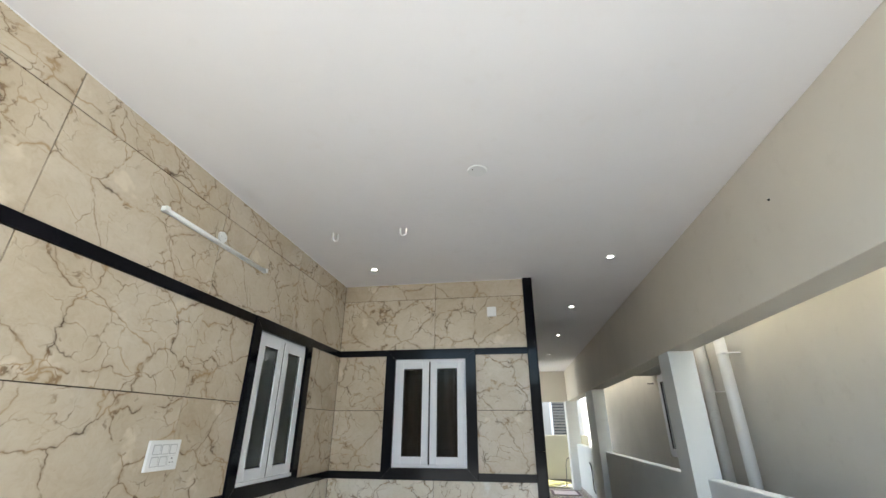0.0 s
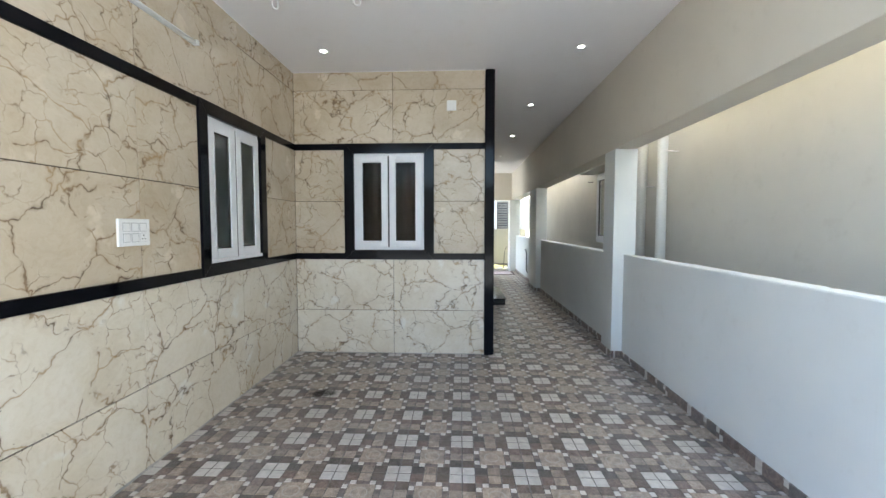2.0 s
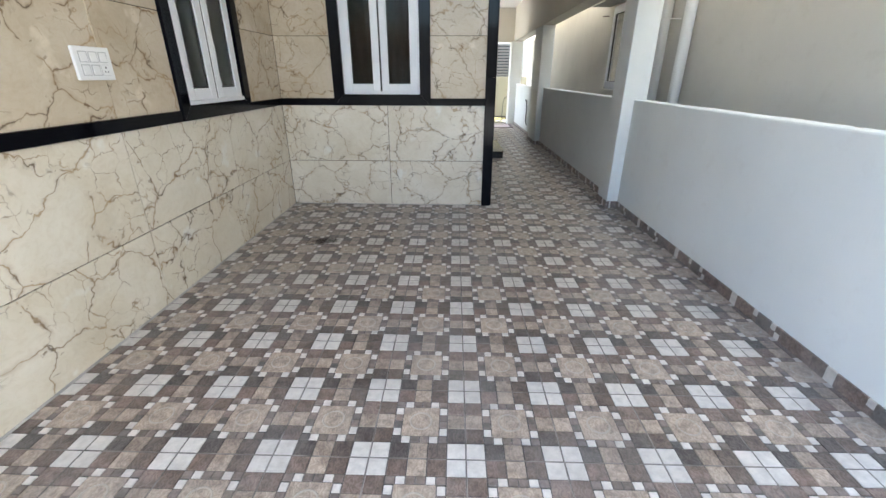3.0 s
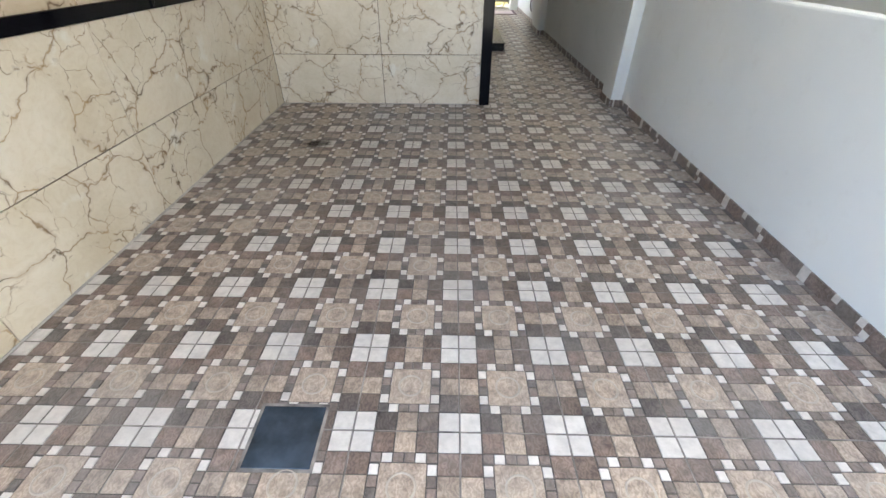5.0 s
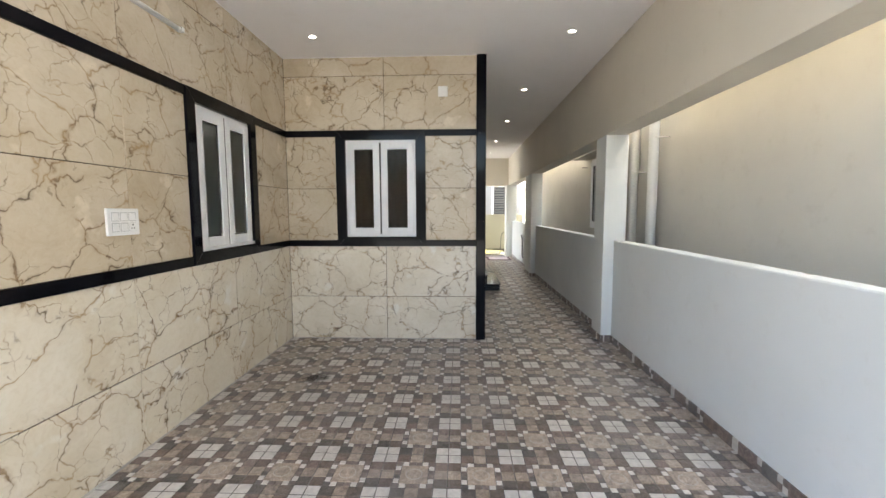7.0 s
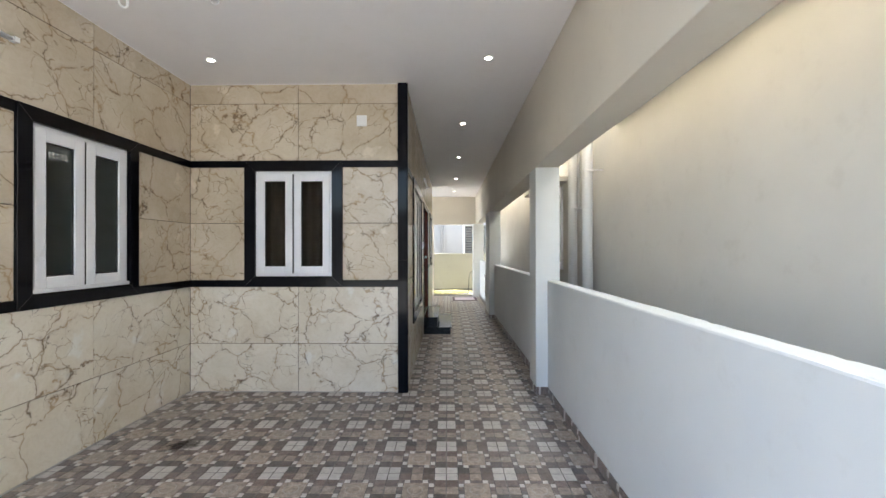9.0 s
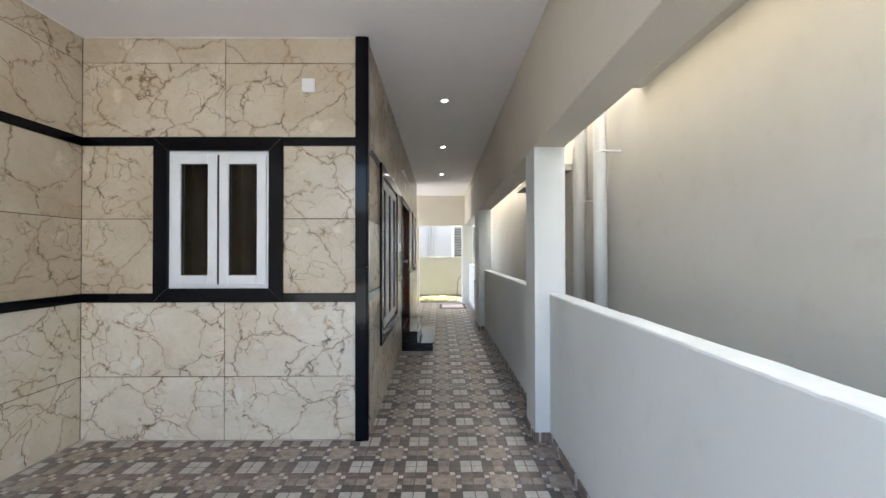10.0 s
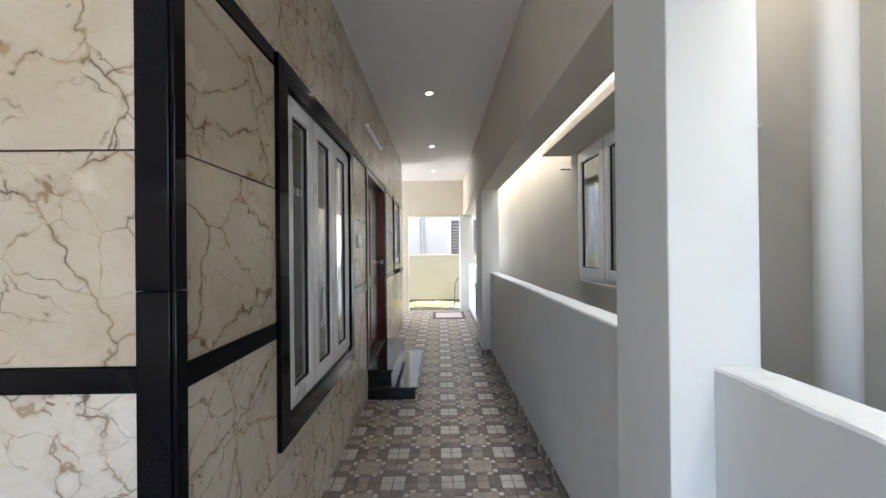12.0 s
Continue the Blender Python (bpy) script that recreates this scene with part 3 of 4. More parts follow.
def window(name, at, outer, border, splits, label, stile=0.085, surround=True, sill=False, glazing=None, sticker=()):
    """A casement window seen from outside; local x along the wall, -y outwards, outer: the surround's edges."""
    w = thing(name, label, "window", at=at)
    w["kind"] = "structure"
    x0, x1, z0, z1 = outer
    if surround:
        i0, i1, j0, j1 = inset(outer, border)
        e = 0.0006
        for nm, quad in (("surround_side", ((x0, z0 + e), (i0, j0 + e), (i0, j1 - e), (x0, z1 - e))), ("surround_side", ((x1, z0 + e), (x1, z1 - e), (i1, j1 - e), (i1, j0 + e))),
                         ("surround_head", ((x0 + e, z1), (i0 + e, j1), (i1 - e, j1), (x1 - e, z1))), ("surround_sill", ((x0 + e, z0), (x1 - e, z0), (i1 - e, j0), (i0 + e, j0)))):
            bm = bmesh.new()
            front = [bm.verts.new((x, -0.020, z)) for x, z in quad]
            back = [bm.verts.new((x, 0.075, z)) for x, z in quad]
            bm.faces.new(front)
            bm.faces.new(back[::-1])
            for k in range(4):
                bm.faces.new((front[k], back[k], back[(k + 1) % 4], front[(k + 1) % 4]))
            soften(bm, 0.0015, 1)
            part(nm, bm, GRANITE, w, "polished black granite strip with mitred ends")
        bm = bmesh.new()
        for (px, pz), (qx, qz) in (((x0, z0), (i0, j0)), ((x1, z0), (i1, j0)), ((x0, z1), (i0, j1)), ((x1, z1), (i1, j1))):
            ux, uz = (0.0016 if qz > pz else -0.0016), (0.0016 if qx < px else -0.0016)
            vs = [bm.verts.new((x, y, z)) for y in (-0.0192, 0.03) for x, z in ((px + ux * 0.4, pz + uz * 0.4), (qx + ux * 0.4, qz + uz * 0.4), (qx - ux * 0.4, qz - uz * 0.4), (px - ux * 0.4, pz - uz * 0.4))]
            for q in ((0, 1, 2, 3), (7, 6, 5, 4), (0, 4, 5, 1), (1, 5, 6, 2), (2, 6, 7, 3), (3, 7, 4, 0)):
                bm.faces.new([vs[k] for k in q])
        part("mitre_filler", bm, MORTAR, w, "grey filler in the mitre joints")
    f = inset(outer, border if surround else 0.0)
    bm = bmesh.new()
    ring(bm, f, 0.045, 0.012, 0.075)
    soften(bm, 0.003)
    part("window_frame", bm, UPVC, w)
    if sill:
        box_part("window_sill", (f[0], f[1], -0.012, 0.03, f[2], f[2] + 0.028), UPVC, w, "", 0.004)
    # black strips in place of the shade in the gaps between sashes
    for x in splits:
        box_part("meeting_gasket", (x - 0.016, x + 0.006, 0.0, 0.012, f[2] + 0.031, f[3] - 0.031), RUBBER, w, "black strip standing in for the shaded gap between sashes")
    edges = [f[0] + 0.022, *splits, f[1] - 0.022]
    for k, (a, b) in enumerate(zip(edges, edges[1:])):
        s = (a + 0.004, b - (0.014 if k < len(splits) else 0.004), f[2] + 0.030, f[3] - 0.030)
        bm = bmesh.new()
        ring(bm, s, stile, -0.006, 0.05)
        soften(bm, 0.006)
        sash = part("sash", bm, UPVC, w)
        g = inset(s, stile)
        bm = bmesh.new()
        ring(bm, g, 0.007, 0.008, 0.03)
        part("gasket", bm, RUBBER, sash)
        pane = box_part("pane", (g[0] + 0.004, g[1] - 0.004, 0.016, 0.021, g[2] + 0.004, g[3] - 0.004), glazing or GLASS, sash)
        pane.visible_shadow = False
        if k == 0 and sticker:
            bm = bmesh.new()
            for ux, uz, size in sticker:
                x, z = g[0] + ux * (g[1] - g[0]), g[3] - uz
                add_box(bm, x - size, x + size, 0.0146, 0.0158, z - size, z + size)
            part("sticker", bm, PLASTIC, sash, "small printed film label on the glass")
    return w


LABEL_MARKS = [(0.12 + 0.13 * k, 0.035, 0.0042) for k in range(6)] + [(u, z, 0.0075) for u in (0.20, 0.32, 0.44, 0.64, 0.76) for z in (0.066, 0.090)] + [(u, 0.112, 0.005) for u in (0.26, 0.38, 0.70)]
SMALL_MARKS = [(u, z, 0.008) for u in (0.18, 0.27, 0.45, 0.54, 0.72) for z in (0.36, 0.382)]


def curtain(at, width, z0, z1, material, label):
    c = tagged(new("curtain"), label, "curtain")
    c.matrix_basis = at
    bm = bmesh.new()
    n = int(width / 0.006)
    cols = []
    for k in range(n + 1):
        x = width * k / n
        y = 0.018 * math.sin(x * 62) + 0.007 * math.sin(x * 23 + 1)
        cols.append([bm.verts.new((x, y + d, z)) for d, z in ((0, z0), (0, z1), (0.003, z1), (0.003, z0))])
    for a, b in zip(cols, cols[1:]):
        for q in range(4):
            bm.faces.new((a[q], b[q], b[(q + 1) % 4], a[(q + 1) % 4]))
    part("cloth", bm, material, c, "", True)
    bm = bmesh.new()
    add_tube(bm, [(-0.05, 0, z1 + 0.01), (width + 0.05, 0, z1 + 0.01)], 0.010)
    part("rod", bm, STEEL, c, "", True)
    return c


FACE_NORTH = lambda y: pose(0, y, 0)
FACE_EAST = lambda x: pose(x, 0, 0, 0, 0, 90)
FACE_WEST = lambda x: pose(x, 0, 0, 0, 0, -90)
window("window_1", FACE_EAST(XL), WIN_L, 0.100, [3.4775], "white two-leaf casement window in a black granite surround", stile=0.079, sill=True, glazing=FROSTED, sticker=LABEL_MARKS)
window("window_2", FACE_NORTH(YB), WIN_B, 0.112, [-0.7065], "white two-leaf casement window in a black granite surround, curtain inside", stile=0.075, glazing=DULL_GLASS)
window("window_3", FACE_EAST(XC), WIN_C, 0.112, [6.02, 6.48], "tall white three-leaf casement window in black granite surround", stile=0.075, glazing=REFLECTIVE, sticker=SMALL_MARKS)
window("window_4", FACE_EAST(XC), WIN_R, 0.09, [10.735], "closed casement window in a black granite surround", stile=0.06)
window("window_5", FACE_WEST(XN), (-7.54, -6.25, 1.22, 2.42), 0.0, [-6.895], "white two-leaf window of the next house under a sunshade", stile=0.085, surround=False)
bm = bmesh.new()
add_box(bm, XN - 0.03, XN + 0.06, 6.22, 7.57, 1.195, 1.218)
soften(bm, 0.003)
setting(link("window_ledge", bm, NEIGHBOUR), "thin plastered sill under the neighbour's window", "sill")
curtain(pose(-1.15, YB + 0.15, 0), 0.90, 1.10, 2.40, CURTAIN, "brown pleated curtain hanging behind the window")
curtain(pose(XN + 0.16, 7.54, 0, 0, 0, -90), 0.62, 1.2, 2.45, SHEER, "white sheer curtain hanging behind the neighbour's window")

door = thing("door_1", "closed dark mahogany entrance door in a stone-edged opening", "door")
door["kind"] = "structure"
y0, y1, z0, z1 = DOOR
for d in ((XC - 0.16, XC + 0.012, y0, y0 + 0.03, z0, z1), (XC - 0.16, XC + 0.012, y1 - 0.03, y1, z0, z1), (XC - 0.16, XC + 0.012, y0 + 0.03, y1 - 0.03, z1 - 0.03, z1)):
    box_part("surround", d, GRANITE, door, "polished black granite edge", 0.003)
for d in ((XC - 0.15, XC + 0.006, y0 + 0.031, y0 + 0.10, z0, z1 - 0.031), (XC - 0.15, XC + 0.006, y1 - 0.10, y1 - 0.031, z0, z1 - 0.031), (XC - 0.15, XC + 0.006, y0 + 0.101, y1 - 0.101, z1 - 0.10, z1 - 0.031)):
    box_part("door_frame", d, MAHOGANY, door, "glossy mahogany frame", 0.006)
leaf = box_part("door_leaf", (XC - 0.13, XC - 0.09, y0 + 0.103, y1 - 0.103, z0 + 0.012, z1 - 0.103), MAHOGANY, door, "", 0.004)
for a, b in ((0.18, 0.66), (0.74, 1.22)):
    for c0, c1 in ((0.14, 0.78), (0.90, 1.82)):
        bm = bmesh.new()
        add_box(bm, XC - 0.092, XC - 0.078, y0 + a, y0 + b, z0 + c0, z0 + c1)
        soften(bm, 0.006)
        part("door_panel", bm, MAHOGANY, leaf)
bm = bmesh.new()
add_tube(bm, [(XC - 0.09, y1 - 0.19, 1.36), (XC - 0.045, y1 - 0.19, 1.36)], 0.011)
add_tube(bm, [(XC - 0.045, y1 - 0.19, 1.36), (XC - 0.03, y1 - 0.19, 1.36), (XC - 0.016, y1 - 0.19, 1.36)], 0.027, 16)
part("door_knob", bm, STEEL, leaf, "polished steel knob", True)

steps = thing("entrance_steps", "two polished black granite steps below the entrance door", "steps")
for nm, x1, zz0, zz1, ya, yb in (("lower_step", 1.000, 0.0, 0.130, 7.765, 9.30), ("upper_step", 0.760, 0.132, 0.305, 7.775, 9.29)):
    box_part("riser", (XC + 0.001, x1 - 0.02, ya + 0.015, yb - 0.015, zz0, zz1 - 0.022), STEP_GRANITE, steps, "", 0.002)
    box_part("tread", (XC + 0.001, x1, ya, yb, zz1 - 0.02, zz1), STEP_GRANITE, steps, "", 0.004)


# ---------------------------------------------------------------- ceiling and wall fittings
def downlight(x, y):
    d = thing("downlight", "small lit round recessed ceiling downlight with white rim", "downlight", "ceiling downlights", pose(x, y, H))
    bm = bmesh.new()
    s = 28
    prof = [(0.046, 0.0), (0.050, -0.006), (0.042, -0.009), (0.028, -0.004), (0.026, 0.0)]
    rings = [[bm.verts.new((r * math.cos(2 * math.pi * k / s), r * math.sin(2 * math.pi * k / s), z)) for k in range(s)] for r, z in prof]
    for a, b in zip(rings, rings[1:]):
        for k in range(s):
            bm.faces.new((a[k], a[(k + 1) % s], b[(k + 1) % s], b[k]))
    part("rim", bm, PLASTIC, d, "", True)
    bm = bmesh.new()
    add_disc(bm, 0.0258, 0.0258, -0.0005, -0.003, s)
    part("diffuser", bm, LAMP_GLOW, d, "glowing warm white disc")
    return d


for x, y in ((-1.265, 4.18), (1.310, 4.18), (1.146, 6.14), (1.143, 8.23), (1.135, 10.60), (1.130, 12.70)):
    downlight(x, y)

plate = thing("ceiling_plate", "round white ceiling cover plate with a small hole", "cover plate", at=pose(0.062, 2.385, H))
bm = bmesh.new()
add_disc(bm, 0.070, 0.064, 0.0, -0.009, 36)
part("disc", bm, PLASTIC, plate)
bm = bmesh.new()
add_disc(bm, 0.005, 0.005, -0.0085, -0.0098, 12, (-0.03, -0.028))
part("screw_hole", bm, RUBBER, plate, "small dark hole")

for x, y, turn in ((-1.330, 3.225, 55), (-0.675, 3.205, 12)):
    hook = thing("ceiling_hook", "white painted U-shaped swing hook in the ceiling", "hook", "ceiling hooks", pose(x, y, H, 0, 0, turn))
    bm = bmesh.new()
    pts = [(-0.026, 0, 0.0), (-0.026, 0, -0.045)] + [(-0.026 * math.cos(q), 0, -0.045 - 0.026 * math.sin(q)) for q in (math.pi * k / 8 for k in range(1, 8))] + [(0.026, 0, -0.045), (0.026, 0, 0.0)]
    add_tube(bm, pts, 0.0078, 10)
    part("rod", bm, PLASTIC, hook, "", True)


def tube_light(at, length, label):
    t = thing("tube_light", label, "tube light", "wall tube lights", at)
    box_part("body", (-length / 2, length / 2, -0.022, 0.0, -0.013, 0.013), PLASTIC, t, "", 0.004)
    bm = bmesh.new()
    add_tube(bm, [(-length / 2 + 0.018, -0.026, 0), (length / 2 - 0.018, -0.026, 0)], 0.012, 12)
    part("diffuser", bm, PLASTIC, t, "milky unlit tube", True)
    for s in (-1, 1):
        box_part("end_cap", (s * length / 2 - 0.016, s * length / 2 + 0.016, -0.042, 0.0, -0.017, 0.017), PLASTIC, t, "", 0.004)


tube_light(pose(XL, 2.395, 2.833, 0, 0, 90), 1.09, "slim white unlit tube light on the tiled wall")
tube_light(pose(XC, 8.26, 2.78, 0, 0, 90), 0.95, "slim white unlit tube light above the entrance door")
rose = thing("wall_rose", "small round white wiring cover on the tiled wall", "cover plate", at=pose(XL, 2.388, 2.893, 0, 90, 0))
bm = bmesh.new()
add_disc(bm, 0.040, 0.043, 0.012, 0.0, 28)
part("disc", bm, PLASTIC, rose)
for y in (-0.018, 0.018):
    bm = bmesh.new()
    add_disc(bm, 0.004, 0.004, 0.0132, 0.0118, 10, (0.0, y))
    part("screw", bm, GREY_PLASTIC, rose)

box = thing("junction_box", "blank square white junction box plate on tiles", "junction box", at=pose(0.021, YB, 2.879))
box_part("base", (-0.054, 0.054, -0.012, 0, -0.058, 0.058), PLASTIC, box, "", 0.004)
box_part("cover", (-0.048, 0.048, -0.017, -0.011, -0.052, 0.052), PLASTIC, box, "", 0.003)


def switchboard(at, w, h, cols, rows_n, socket, label):
    s = thing("switchboard", label, "switchboard", "", at)
    box_part("plate", (-w / 2, w / 2, -0.016, 0, -h / 2, h / 2), PLASTIC, s, "", 0.005)
    cw, ch = w * 0.80 / cols, h * 0.78 / rows_n
    for i in range(cols):
        for j in range(rows_n):
            cx, cz = (i - (cols - 1) / 2) * cw, ((rows_n - 1) / 2 - j) * ch
            box_part("module_edge", (cx - cw * 0.44, cx + cw * 0.44, -0.0175, -0.015, cz - ch * 0.42, cz + ch * 0.42), MODULE_EDGE, s)
            if socket and i == cols - 1 and j == rows_n - 1:
                k = box_part("socket", (cx - cw * 0.42, cx + cw * 0.42, -0.019, -0.016, cz - ch * 0.40, cz + ch * 0.40), PLASTIC, s)
                for dx, dz, r in ((0, 0.013, 0.005), (-0.010, -0.008, 0.0038), (0.010, -0.008, 0.0038)):
                    bm = bmesh.new()
                    add_tube(bm, [(cx + dx, -0.0182, cz + dz), (cx + dx, -0.0197, cz + dz)], r, 10)
                    part("pin_hole", bm, RUBBER, k)
            else:
                bm = bmesh.new()
                vs = add_box(bm, cx - cw * 0.36, cx + cw * 0.36, -0.022, -0.016, cz - ch * 0.36, cz + ch * 0.36)
                for v in vs:
                    if v.co.y < -0.02 and v.co.z > cz:
                        v.co.y += 0.004
                soften(bm, 0.0015, 1)
                part("rocker", bm, PLASTIC, s)


switchboard(pose(XL, 2.318, 1.470, 0, 0, 90), 0.235, 0.160, 3, 2, True, "white switchboard with five rockers and a socket")
switchboard(pose(XC, 7.37, 1.593, 0, 0, 90), 0.150, 0.115, 2, 1, False, "white two-rocker switch plate beside the entrance door")

screw = thing("wall_screw", "small dark screw head in the painted wall", "screw", at=pose(XR, 2.455, 2.92, 0, -90, 0))
bm = bmesh.new()
add_disc(bm, 0.006, 0.008, 0.008, 0.0, 12)
part("head", bm, RUBBER, screw)

# ---------------------------------------------------------------- pipes on the neighbour's wall
for x, y, r, zc in ((2.430, 4.82, 0.055, 2.348), (2.434, 5.36, 0.054, 2.003)):
    p = thing("downpipe", "white plastic rainwater pipe clamped to the plastered wall", "downpipe", "neighbour's downpipes", pose(x, y, 0))
    bm = bmesh.new()
    add_tube(bm, [(0, 0, -0.02), (0, 0, 3.0), (0, 0, 5.9)], r, 28)
    part("pipe", bm, PIPE, p, "", True)
    for z in (zc, zc - 1.6, zc + 1.7):
        bm = bmesh.new()
        add_tube(bm, [((r + 0.003) * math.cos(q), (r + 0.003) * math.sin(q), z) for q in (2 * math.pi * k / 20 for k in range(20))], 0.0055, 6, True)
        add_box(bm, -0.008, XN - x, -r - 0.030, -r - 0.002, z - 0.006, z + 0.006)
        part("clamp", bm, PIPE, p)
conduit = thing("conduit", "thin cream wiring conduit on the plastered wall", "conduit", at=pose(2.555, 5.51, 0))
bm = bmesh.new()
add_tube(bm, [(0, 0, 2.03), (0, 0, 4.2), (0, 0, 5.9)], 0.013, 10)
part("pipe", bm, PIPE, conduit, "", True)
stub = thing("bracket_rod", "short dark rod projecting from the plastered wall", "rod", at=pose(XN, 7.74, 2.31))
bm = bmesh.new()
add_tube(bm, [(0, 0, 0), (-0.05, 0, 0), (-0.10, 0, 0)], 0.007, 8)
part("rod", bm, HOSE_DARK, stub, "", True)

# ---------------------------------------------------------------- far end: mat, hose, tap, building beyond the yard wall
mat = thing("doormat", "pale pink mat with a plum border on floor tiles", "mat", at=pose(1.45, 13.18, 0))
box_part("border", (-0.37, 0.37, -0.47, 0.47, 0.0, 0.010), MAT_EDGE, mat, "plum border", 0.004)
box_part("field", (-0.30, 0.30, -0.36, 0.36, 0.004, 0.0125), MAT_PALE, mat, "pale pink woven field", 0.002)

hose = thing("garden_hose", "yellow-green garden hose lying in loose coils", "hose", at=pose(1.05, 14.85, -0.02))
rng = random.Random(4)
bm = bmesh.new()
for loop in range(22):
    cx, cy, r = rng.uniform(-0.52, 0.46), rng.uniform(-0.34, 0.34), rng.uniform(0.08, 0.32)
    st = rng.uniform(0, 6)
    pts = []
    for k in range(30):
        q = st + 2 * math.pi * k / 26
        pts.append((cx + (r + 0.03 * math.sin(3 * q)) * 1.25 * math.cos(q), cy + r * 0.8 * math.sin(q), 0.020 + (loop % 6) * 0.016 + 0.05 * max(0.0, math.sin(q + loop)) * (loop % 3 == 0) + 0.010 * math.sin(2 * q + loop)))
    add_tube(bm, pts, 0.0085, 7)
part("coil", bm, HOSE, hose, "", True)

tap = thing("standpipe", "dark bent hose rising from the yard to the pillar", "hose", at=pose(1.60, 14.35, -0.02))
bm = bmesh.new()
pts = [(-0.05, 0.3, 0.01), (0.02, 0.05, 0.06), (0.04, 0.0, 0.35), (0.05, 0.0, 0.62), (0.09, 0.0, 0.76), (0.16, 0.0, 0.815), (0.24, -0.01, 0.82), (0.31, -0.02, 0.80)]
add_tube(bm, pts, 0.012, 10)
part("pipe", bm, HOSE_DARK, tap, "", True)
rail = thing("hanging_pipe", "dark bent pipe fixed to the parapet face", "pipe", at=pose(XP, 11.35, 0))
bm = bmesh.new()
add_tube(bm, [(0.0, 0.34, 0.80), (-0.03, 0.30, 0.84), (-0.035, 0.12, 0.83), (-0.035, 0.02, 0.76), (-0.035, 0.0, 0.65), (-0.035, 0.0, 0.30), (0.0, 0.0, 0.22)], 0.014, 10)
part("pipe", bm, HOSE_DARK, rail, "", True)

far = thing("neighbour_building", "white house with pilaster strips beyond the yard wall", "house", at=pose(0, 17.6, 0))
bm = bmesh.new()
for a0, a1, b0, b1 in cells((-7.0, 6.0), (-0.05, 7.0), [(1.62, 2.55, 1.05, 2.58)]):
    add_box(bm, a0, a1, 0.0, 0.25, b0, b1)
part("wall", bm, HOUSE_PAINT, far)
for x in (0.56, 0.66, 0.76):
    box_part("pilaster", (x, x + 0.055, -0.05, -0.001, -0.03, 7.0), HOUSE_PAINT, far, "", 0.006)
bm = bmesh.new()
ring(bm, (1.56, 2.61, 0.99, 2.64), 0.09, -0.03, 0.06)
fw = part("window", bm, UPVC, far, "white window frame with dark louvres")
box_part("pane", (1.65, 2.52, 0.15, 0.16, 1.08, 2.55), COVER, fw, "dark glass")
for k in range(14):
    bm = bmesh.new()
    add_box(bm, 1.655, 2.515, 0.02, 0.026, -0.045, 0.045)
    lv = part("louvre", bm, GREY_PLASTIC, fw)
    lv.matrix_basis = pose(0, 0.05, 1.14 + k * 0.104, 35)
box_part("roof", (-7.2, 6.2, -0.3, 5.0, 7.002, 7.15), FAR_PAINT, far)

# ---------------------------------------------------------------- floor tiles and skirting
P, GX, GY = 0.390, 0.140, 1.600


def tile_mesh():
    bm = bmesh.new()
    u = P / 10

    def plate(a0, a1, b0, b1, mat, top=0.0):
        g, e = 0.0015, 0.0016
        x0, x1, q0, q1 = a0 * u + g, a1 * u - g, b0 * u + g, b1 * u - g
        low = [bm.verts.new(v) for v in ((x0, q0, -0.0045), (x1, q0, -0.0045), (x1, q1, -0.0045), (x0, q1, -0.0045))]
        hi = [bm.verts.new(v) for v in ((x0 + e, q0 + e, top), (x1 - e, q0 + e, top), (x1 - e, q1 - e, top), (x0 + e, q1 - e, top))]
        bm.faces.new(hi).material_index = mat
        for k in range(4):
            bm.faces.new((low[k], low[(k + 1) % 4], hi[(k + 1) % 4], hi[k])).material_index = mat

    for i in range(5):
        for j in range(5):
            if 0 < i < 4 and 0 < j < 4:
                continue
            kind = 0 if i in (0, 4) and j in (0, 4) else 2 if i == 2 or j == 2 else 1
            e0, e1 = (0.03 if i == 0 else 0), (0.03 if i == 4 else 0)
            plate(2 * i + e0, 2 * i + 2 - e1, 2 * j + (0.03 if j == 0 else 0), 2 * j + 2 - (0.03 if j == 4 else 0), kind)
    plate(2.9, 7.1, 2.9, 7.1, 2)
    for k in range(6):
        kind = 0 if k in (1, 4) else 3
        a, b = 2 + k, 3 + k
        plate(a, b, 2, 2.9, kind)
        plate(a, b, 7.1, 8, kind)
        if 0 < k < 5:
            a, b = max(a, 2.9), min(b, 7.1)
            plate(2, 2.9, a, b, kind)
            plate(7.1, 8, a, b, kind)
    # joint filler round the tile
    w = 0.03 * u + 0.0022
    for x0, x1, q0, q1 in ((0, P, 0, w), (0, P, P - w, P), (0, w, w, P - w), (P - w, P, w, P - w)):
        bm.faces.new([bm.verts.new(v) for v in ((x0, q0, -0.0012), (x1, q0, -0.0012), (x1, q1, -0.0012), (x0, q1, -0.0012))]).material_index = 5
    # embossed ring on the middle square
    s, c = 20, 5 * u
    prof = [(1.32, 0.0), (1.22, 0.0022), (1.08, 0.0)]
    rings = [[bm.verts.new((c + r * u * math.cos(2 * math.pi * k / s), c + r * u * math.sin(2 * math.pi * k / s), z + 0.0001)) for k in range(s)] for r, z in prof]
    for p, q in zip(rings, rings[1:]):
        for k in range(s):
            bm.faces.new((p[k], p[(k + 1) % s], q[(k + 1) % s], q[k])).material_index = 4
    me = bpy.data.meshes.new("floor_tile")
    bmesh.ops.recalc_face_normals(bm, faces=list(bm.faces))
    bm.to_mesh(me)
    bm.free()
    for m in (PALE, DARK, TAN, GREYISH, RING, JOINT):
        me.materials.append(m)
    return me


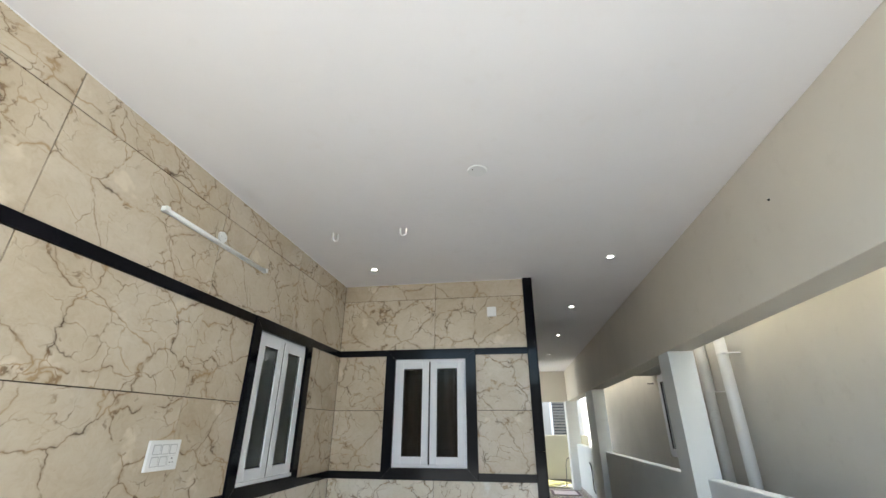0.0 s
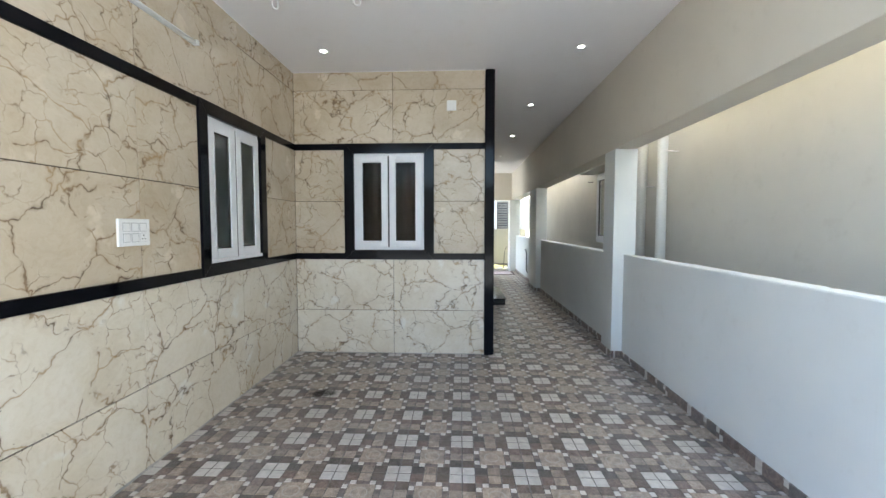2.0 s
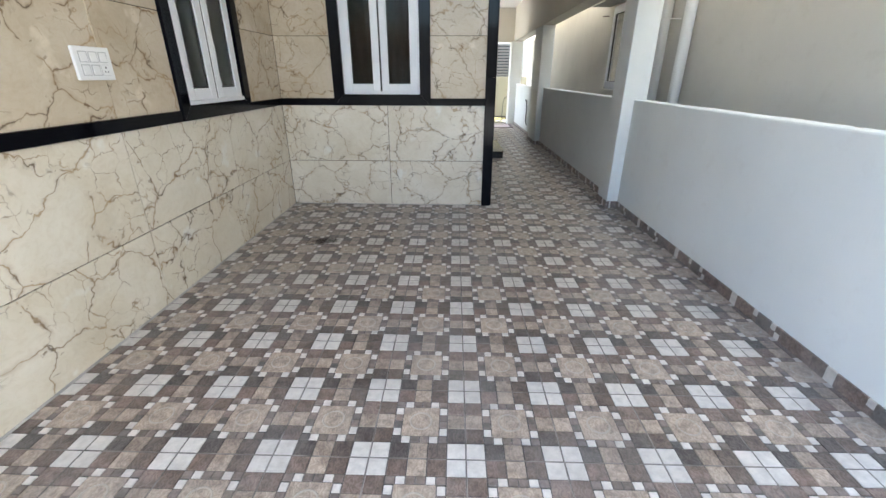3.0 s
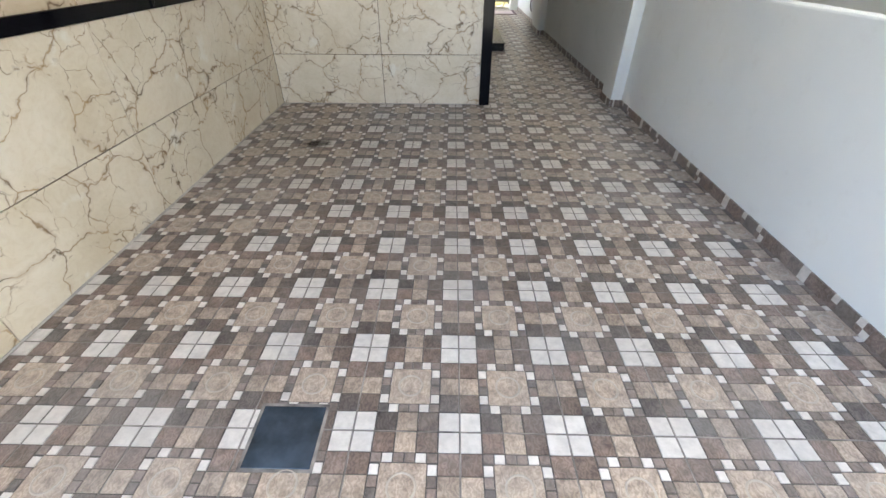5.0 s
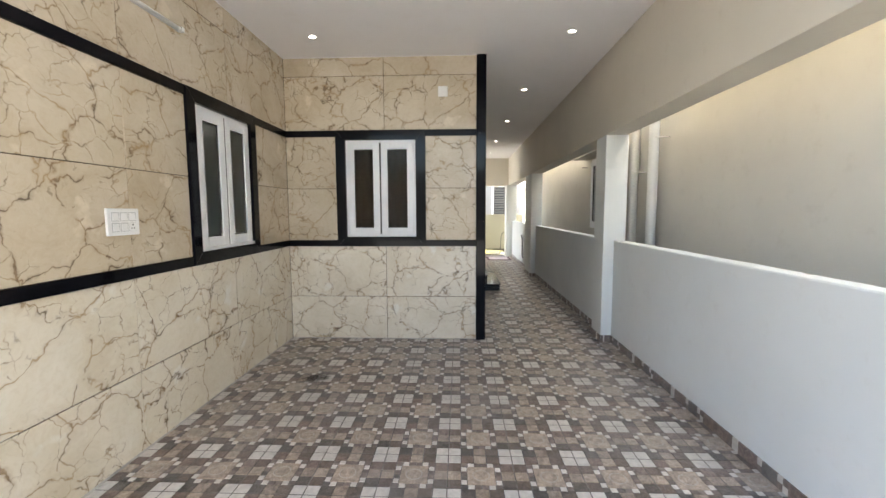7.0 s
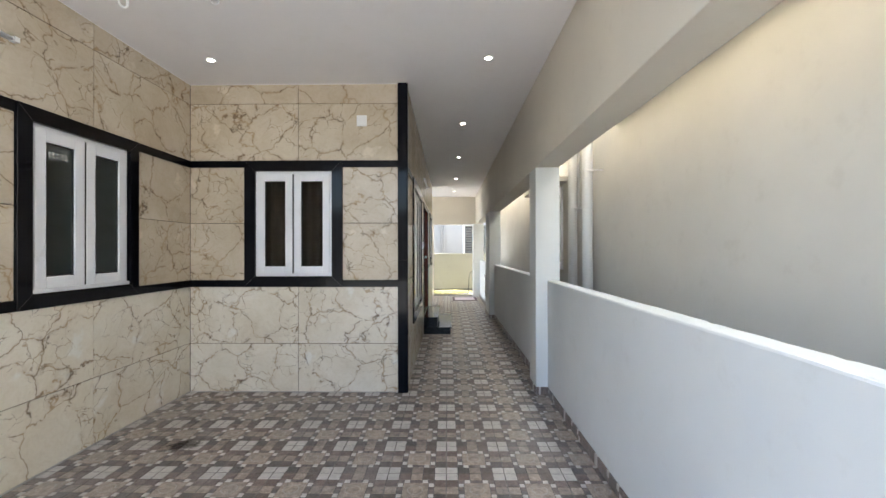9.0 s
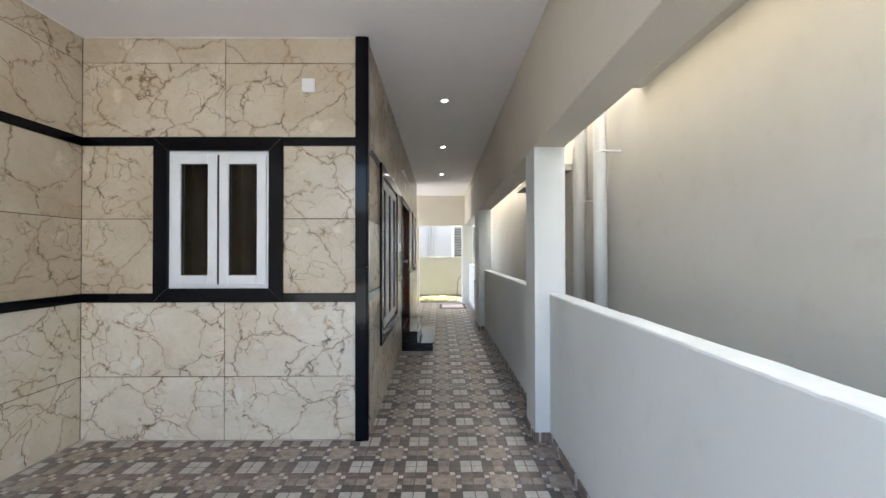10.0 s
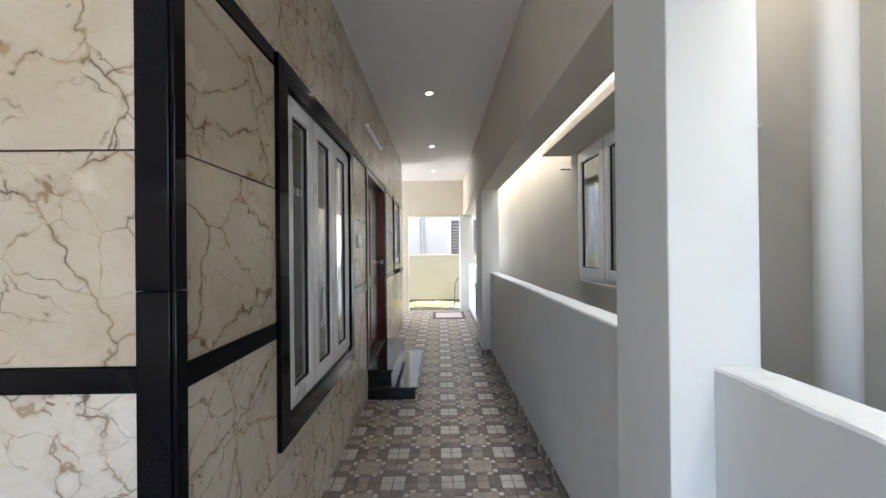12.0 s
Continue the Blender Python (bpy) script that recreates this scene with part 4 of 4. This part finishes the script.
TILE = tile_mesh()
for i in range(-6, 5):
    for j in range(-9, 33):
        x, y = GX + P * i, GY + P * j
        if x + P < XL + 0.005 or x > XP - 0.005 or y > END + 0.2 - P or (y > YB + 0.02 and x + P < XC + 0.005) or y < FRONT:
            continue
        if (y + P > REAR + 2 and x < 0.1) or (y < EDGE and x < -1.9):
            continue
        t = new("floor_tile", TILE)
        t.parent = floor
        t.location = (x, y, 0)

bm = bmesh.new()
add_box(bm, -0.606, -0.370, 0.675, 0.910, -0.003, 0.0035)
soften(bm, 0.002, 1)
drain = tagged(link("drain_cover", bm, COVER), "square blue-black slab cover set in floor tiles", "drain cover")
bm = bmesh.new()
for x0, x1, q0, q1 in ((-0.618, -0.606, 0.663, 0.922), (-0.370, -0.358, 0.663, 0.922), (-0.606, -0.370, 0.663, 0.675), (-0.606, -0.370, 0.910, 0.922)):
    add_box(bm, x0, x1, q0, q1, -0.003, 0.0015)
part("cement_edge", bm, JOINT, drain, "rough pale cement edge")


def stain_material():
    m, n, l, b = shader("dried_dirt")
    c = coords(n, l)
    g = noise_node(n, l, c, 16.0, 5, 0.65)
    d = n.new("ShaderNodeVectorMath")
    d.operation = "LENGTH"
    l.new(c, d.inputs[0])
    fall = maths(n, l, "SUBTRACT", maths(n, l, "MULTIPLY", g.outputs["Fac"], 1.6), maths(n, l, "MULTIPLY", d.outputs["Value"], 5.2))
    a = ramp(n, [(0.0, (0, 0, 0)), (0.45, (0.34, 0.34, 0.34))])
    l.new(fall, a.inputs[0])
    l.new(a.outputs[0], b.inputs["Alpha"])
    b.inputs["Base Color"].default_value = (0.055, 0.028, 0.02, 1)
    b.inputs["Roughness"].default_value = 0.8
    return m


bm = bmesh.new()
add_disc(bm, 0.17, 0.17, 0.0012, 0.0006, 24)
stain = tagged(link("dirt_stain", bm, stain_material()), "faint reddish dried dirt stain on the floor tiles", "stain")
stain.matrix_basis = pose(-1.11, 3.545, 0, 0, 0, 20) @ Matrix.Diagonal((1.0, 0.7, 1, 1))


def skirting_mesh(cells_row):
    """One cut tile strip; cells_row: (width in tenths of a tile, low material, top material or None for a full-height cell)."""
    bm = bmesh.new()
    u, k = P / 10, 0.0
    for w, low, top in cells_row:
        y0, y1 = k * u + 0.0009, (k + w) * u - 0.0009
        if top is None:
            add_box(bm, -0.010, 0.0, y0, y1, 0.001, 0.078, low)
        else:
            add_box(bm, -0.010, 0.0, y0, y1, 0.001, 0.039, low)
            add_box(bm, -0.010, 0.0, y0, y1, 0.0405, 0.078, top)
        k += w
    me = bpy.data.meshes.new("skirting_tile")
    bm.to_mesh(me)
    bm.free()
    for m in (PALE, DARK, TAN, GREYISH):
        me.materials.append(m)
    return me


SKIRTS = [skirting_mesh([(2.3, 1, None), (1.5, 0, None), (2.2, 1, None), (1.8, 1, None), (2.2, 1, None)]),
          skirting_mesh([(2, 1, None), (1, 0, 1), (1, 1, 0), (3, 3, None), (1, 1, 0), (2, 1, None)])]
baseboard = setting(new("baseboard"), "skirting of cut brown and white floor tiles", "baseboard")
for face, y0, y1 in ((XP, EDGE + 0.3, 4.695), (XP, 5.025, 9.52), (XP, 10.38, 13.82), (XR, 4.695, 5.025), (XR, 9.52, 10.38)):
    n = max(1, round((y1 - y0) / P))
    for k in range(n):
        t = new("skirting_tile", SKIRTS[k % 2])
        t.parent = baseboard
        t.matrix_basis = pose(face - 0.0005, y0 + (y1 - y0) * k / n, 0) @ Matrix.Diagonal((1, (y1 - y0) / n / P, 1, 1))
for y in (4.695, 9.52):
    t = new("skirting_tile", SKIRTS[0])
    t.parent = baseboard
    t.matrix_basis = pose(XR, y - 0.0005, 0, 0, 0, -90) @ Matrix.Diagonal((-1, (XP - XR) / P, 1, 1))
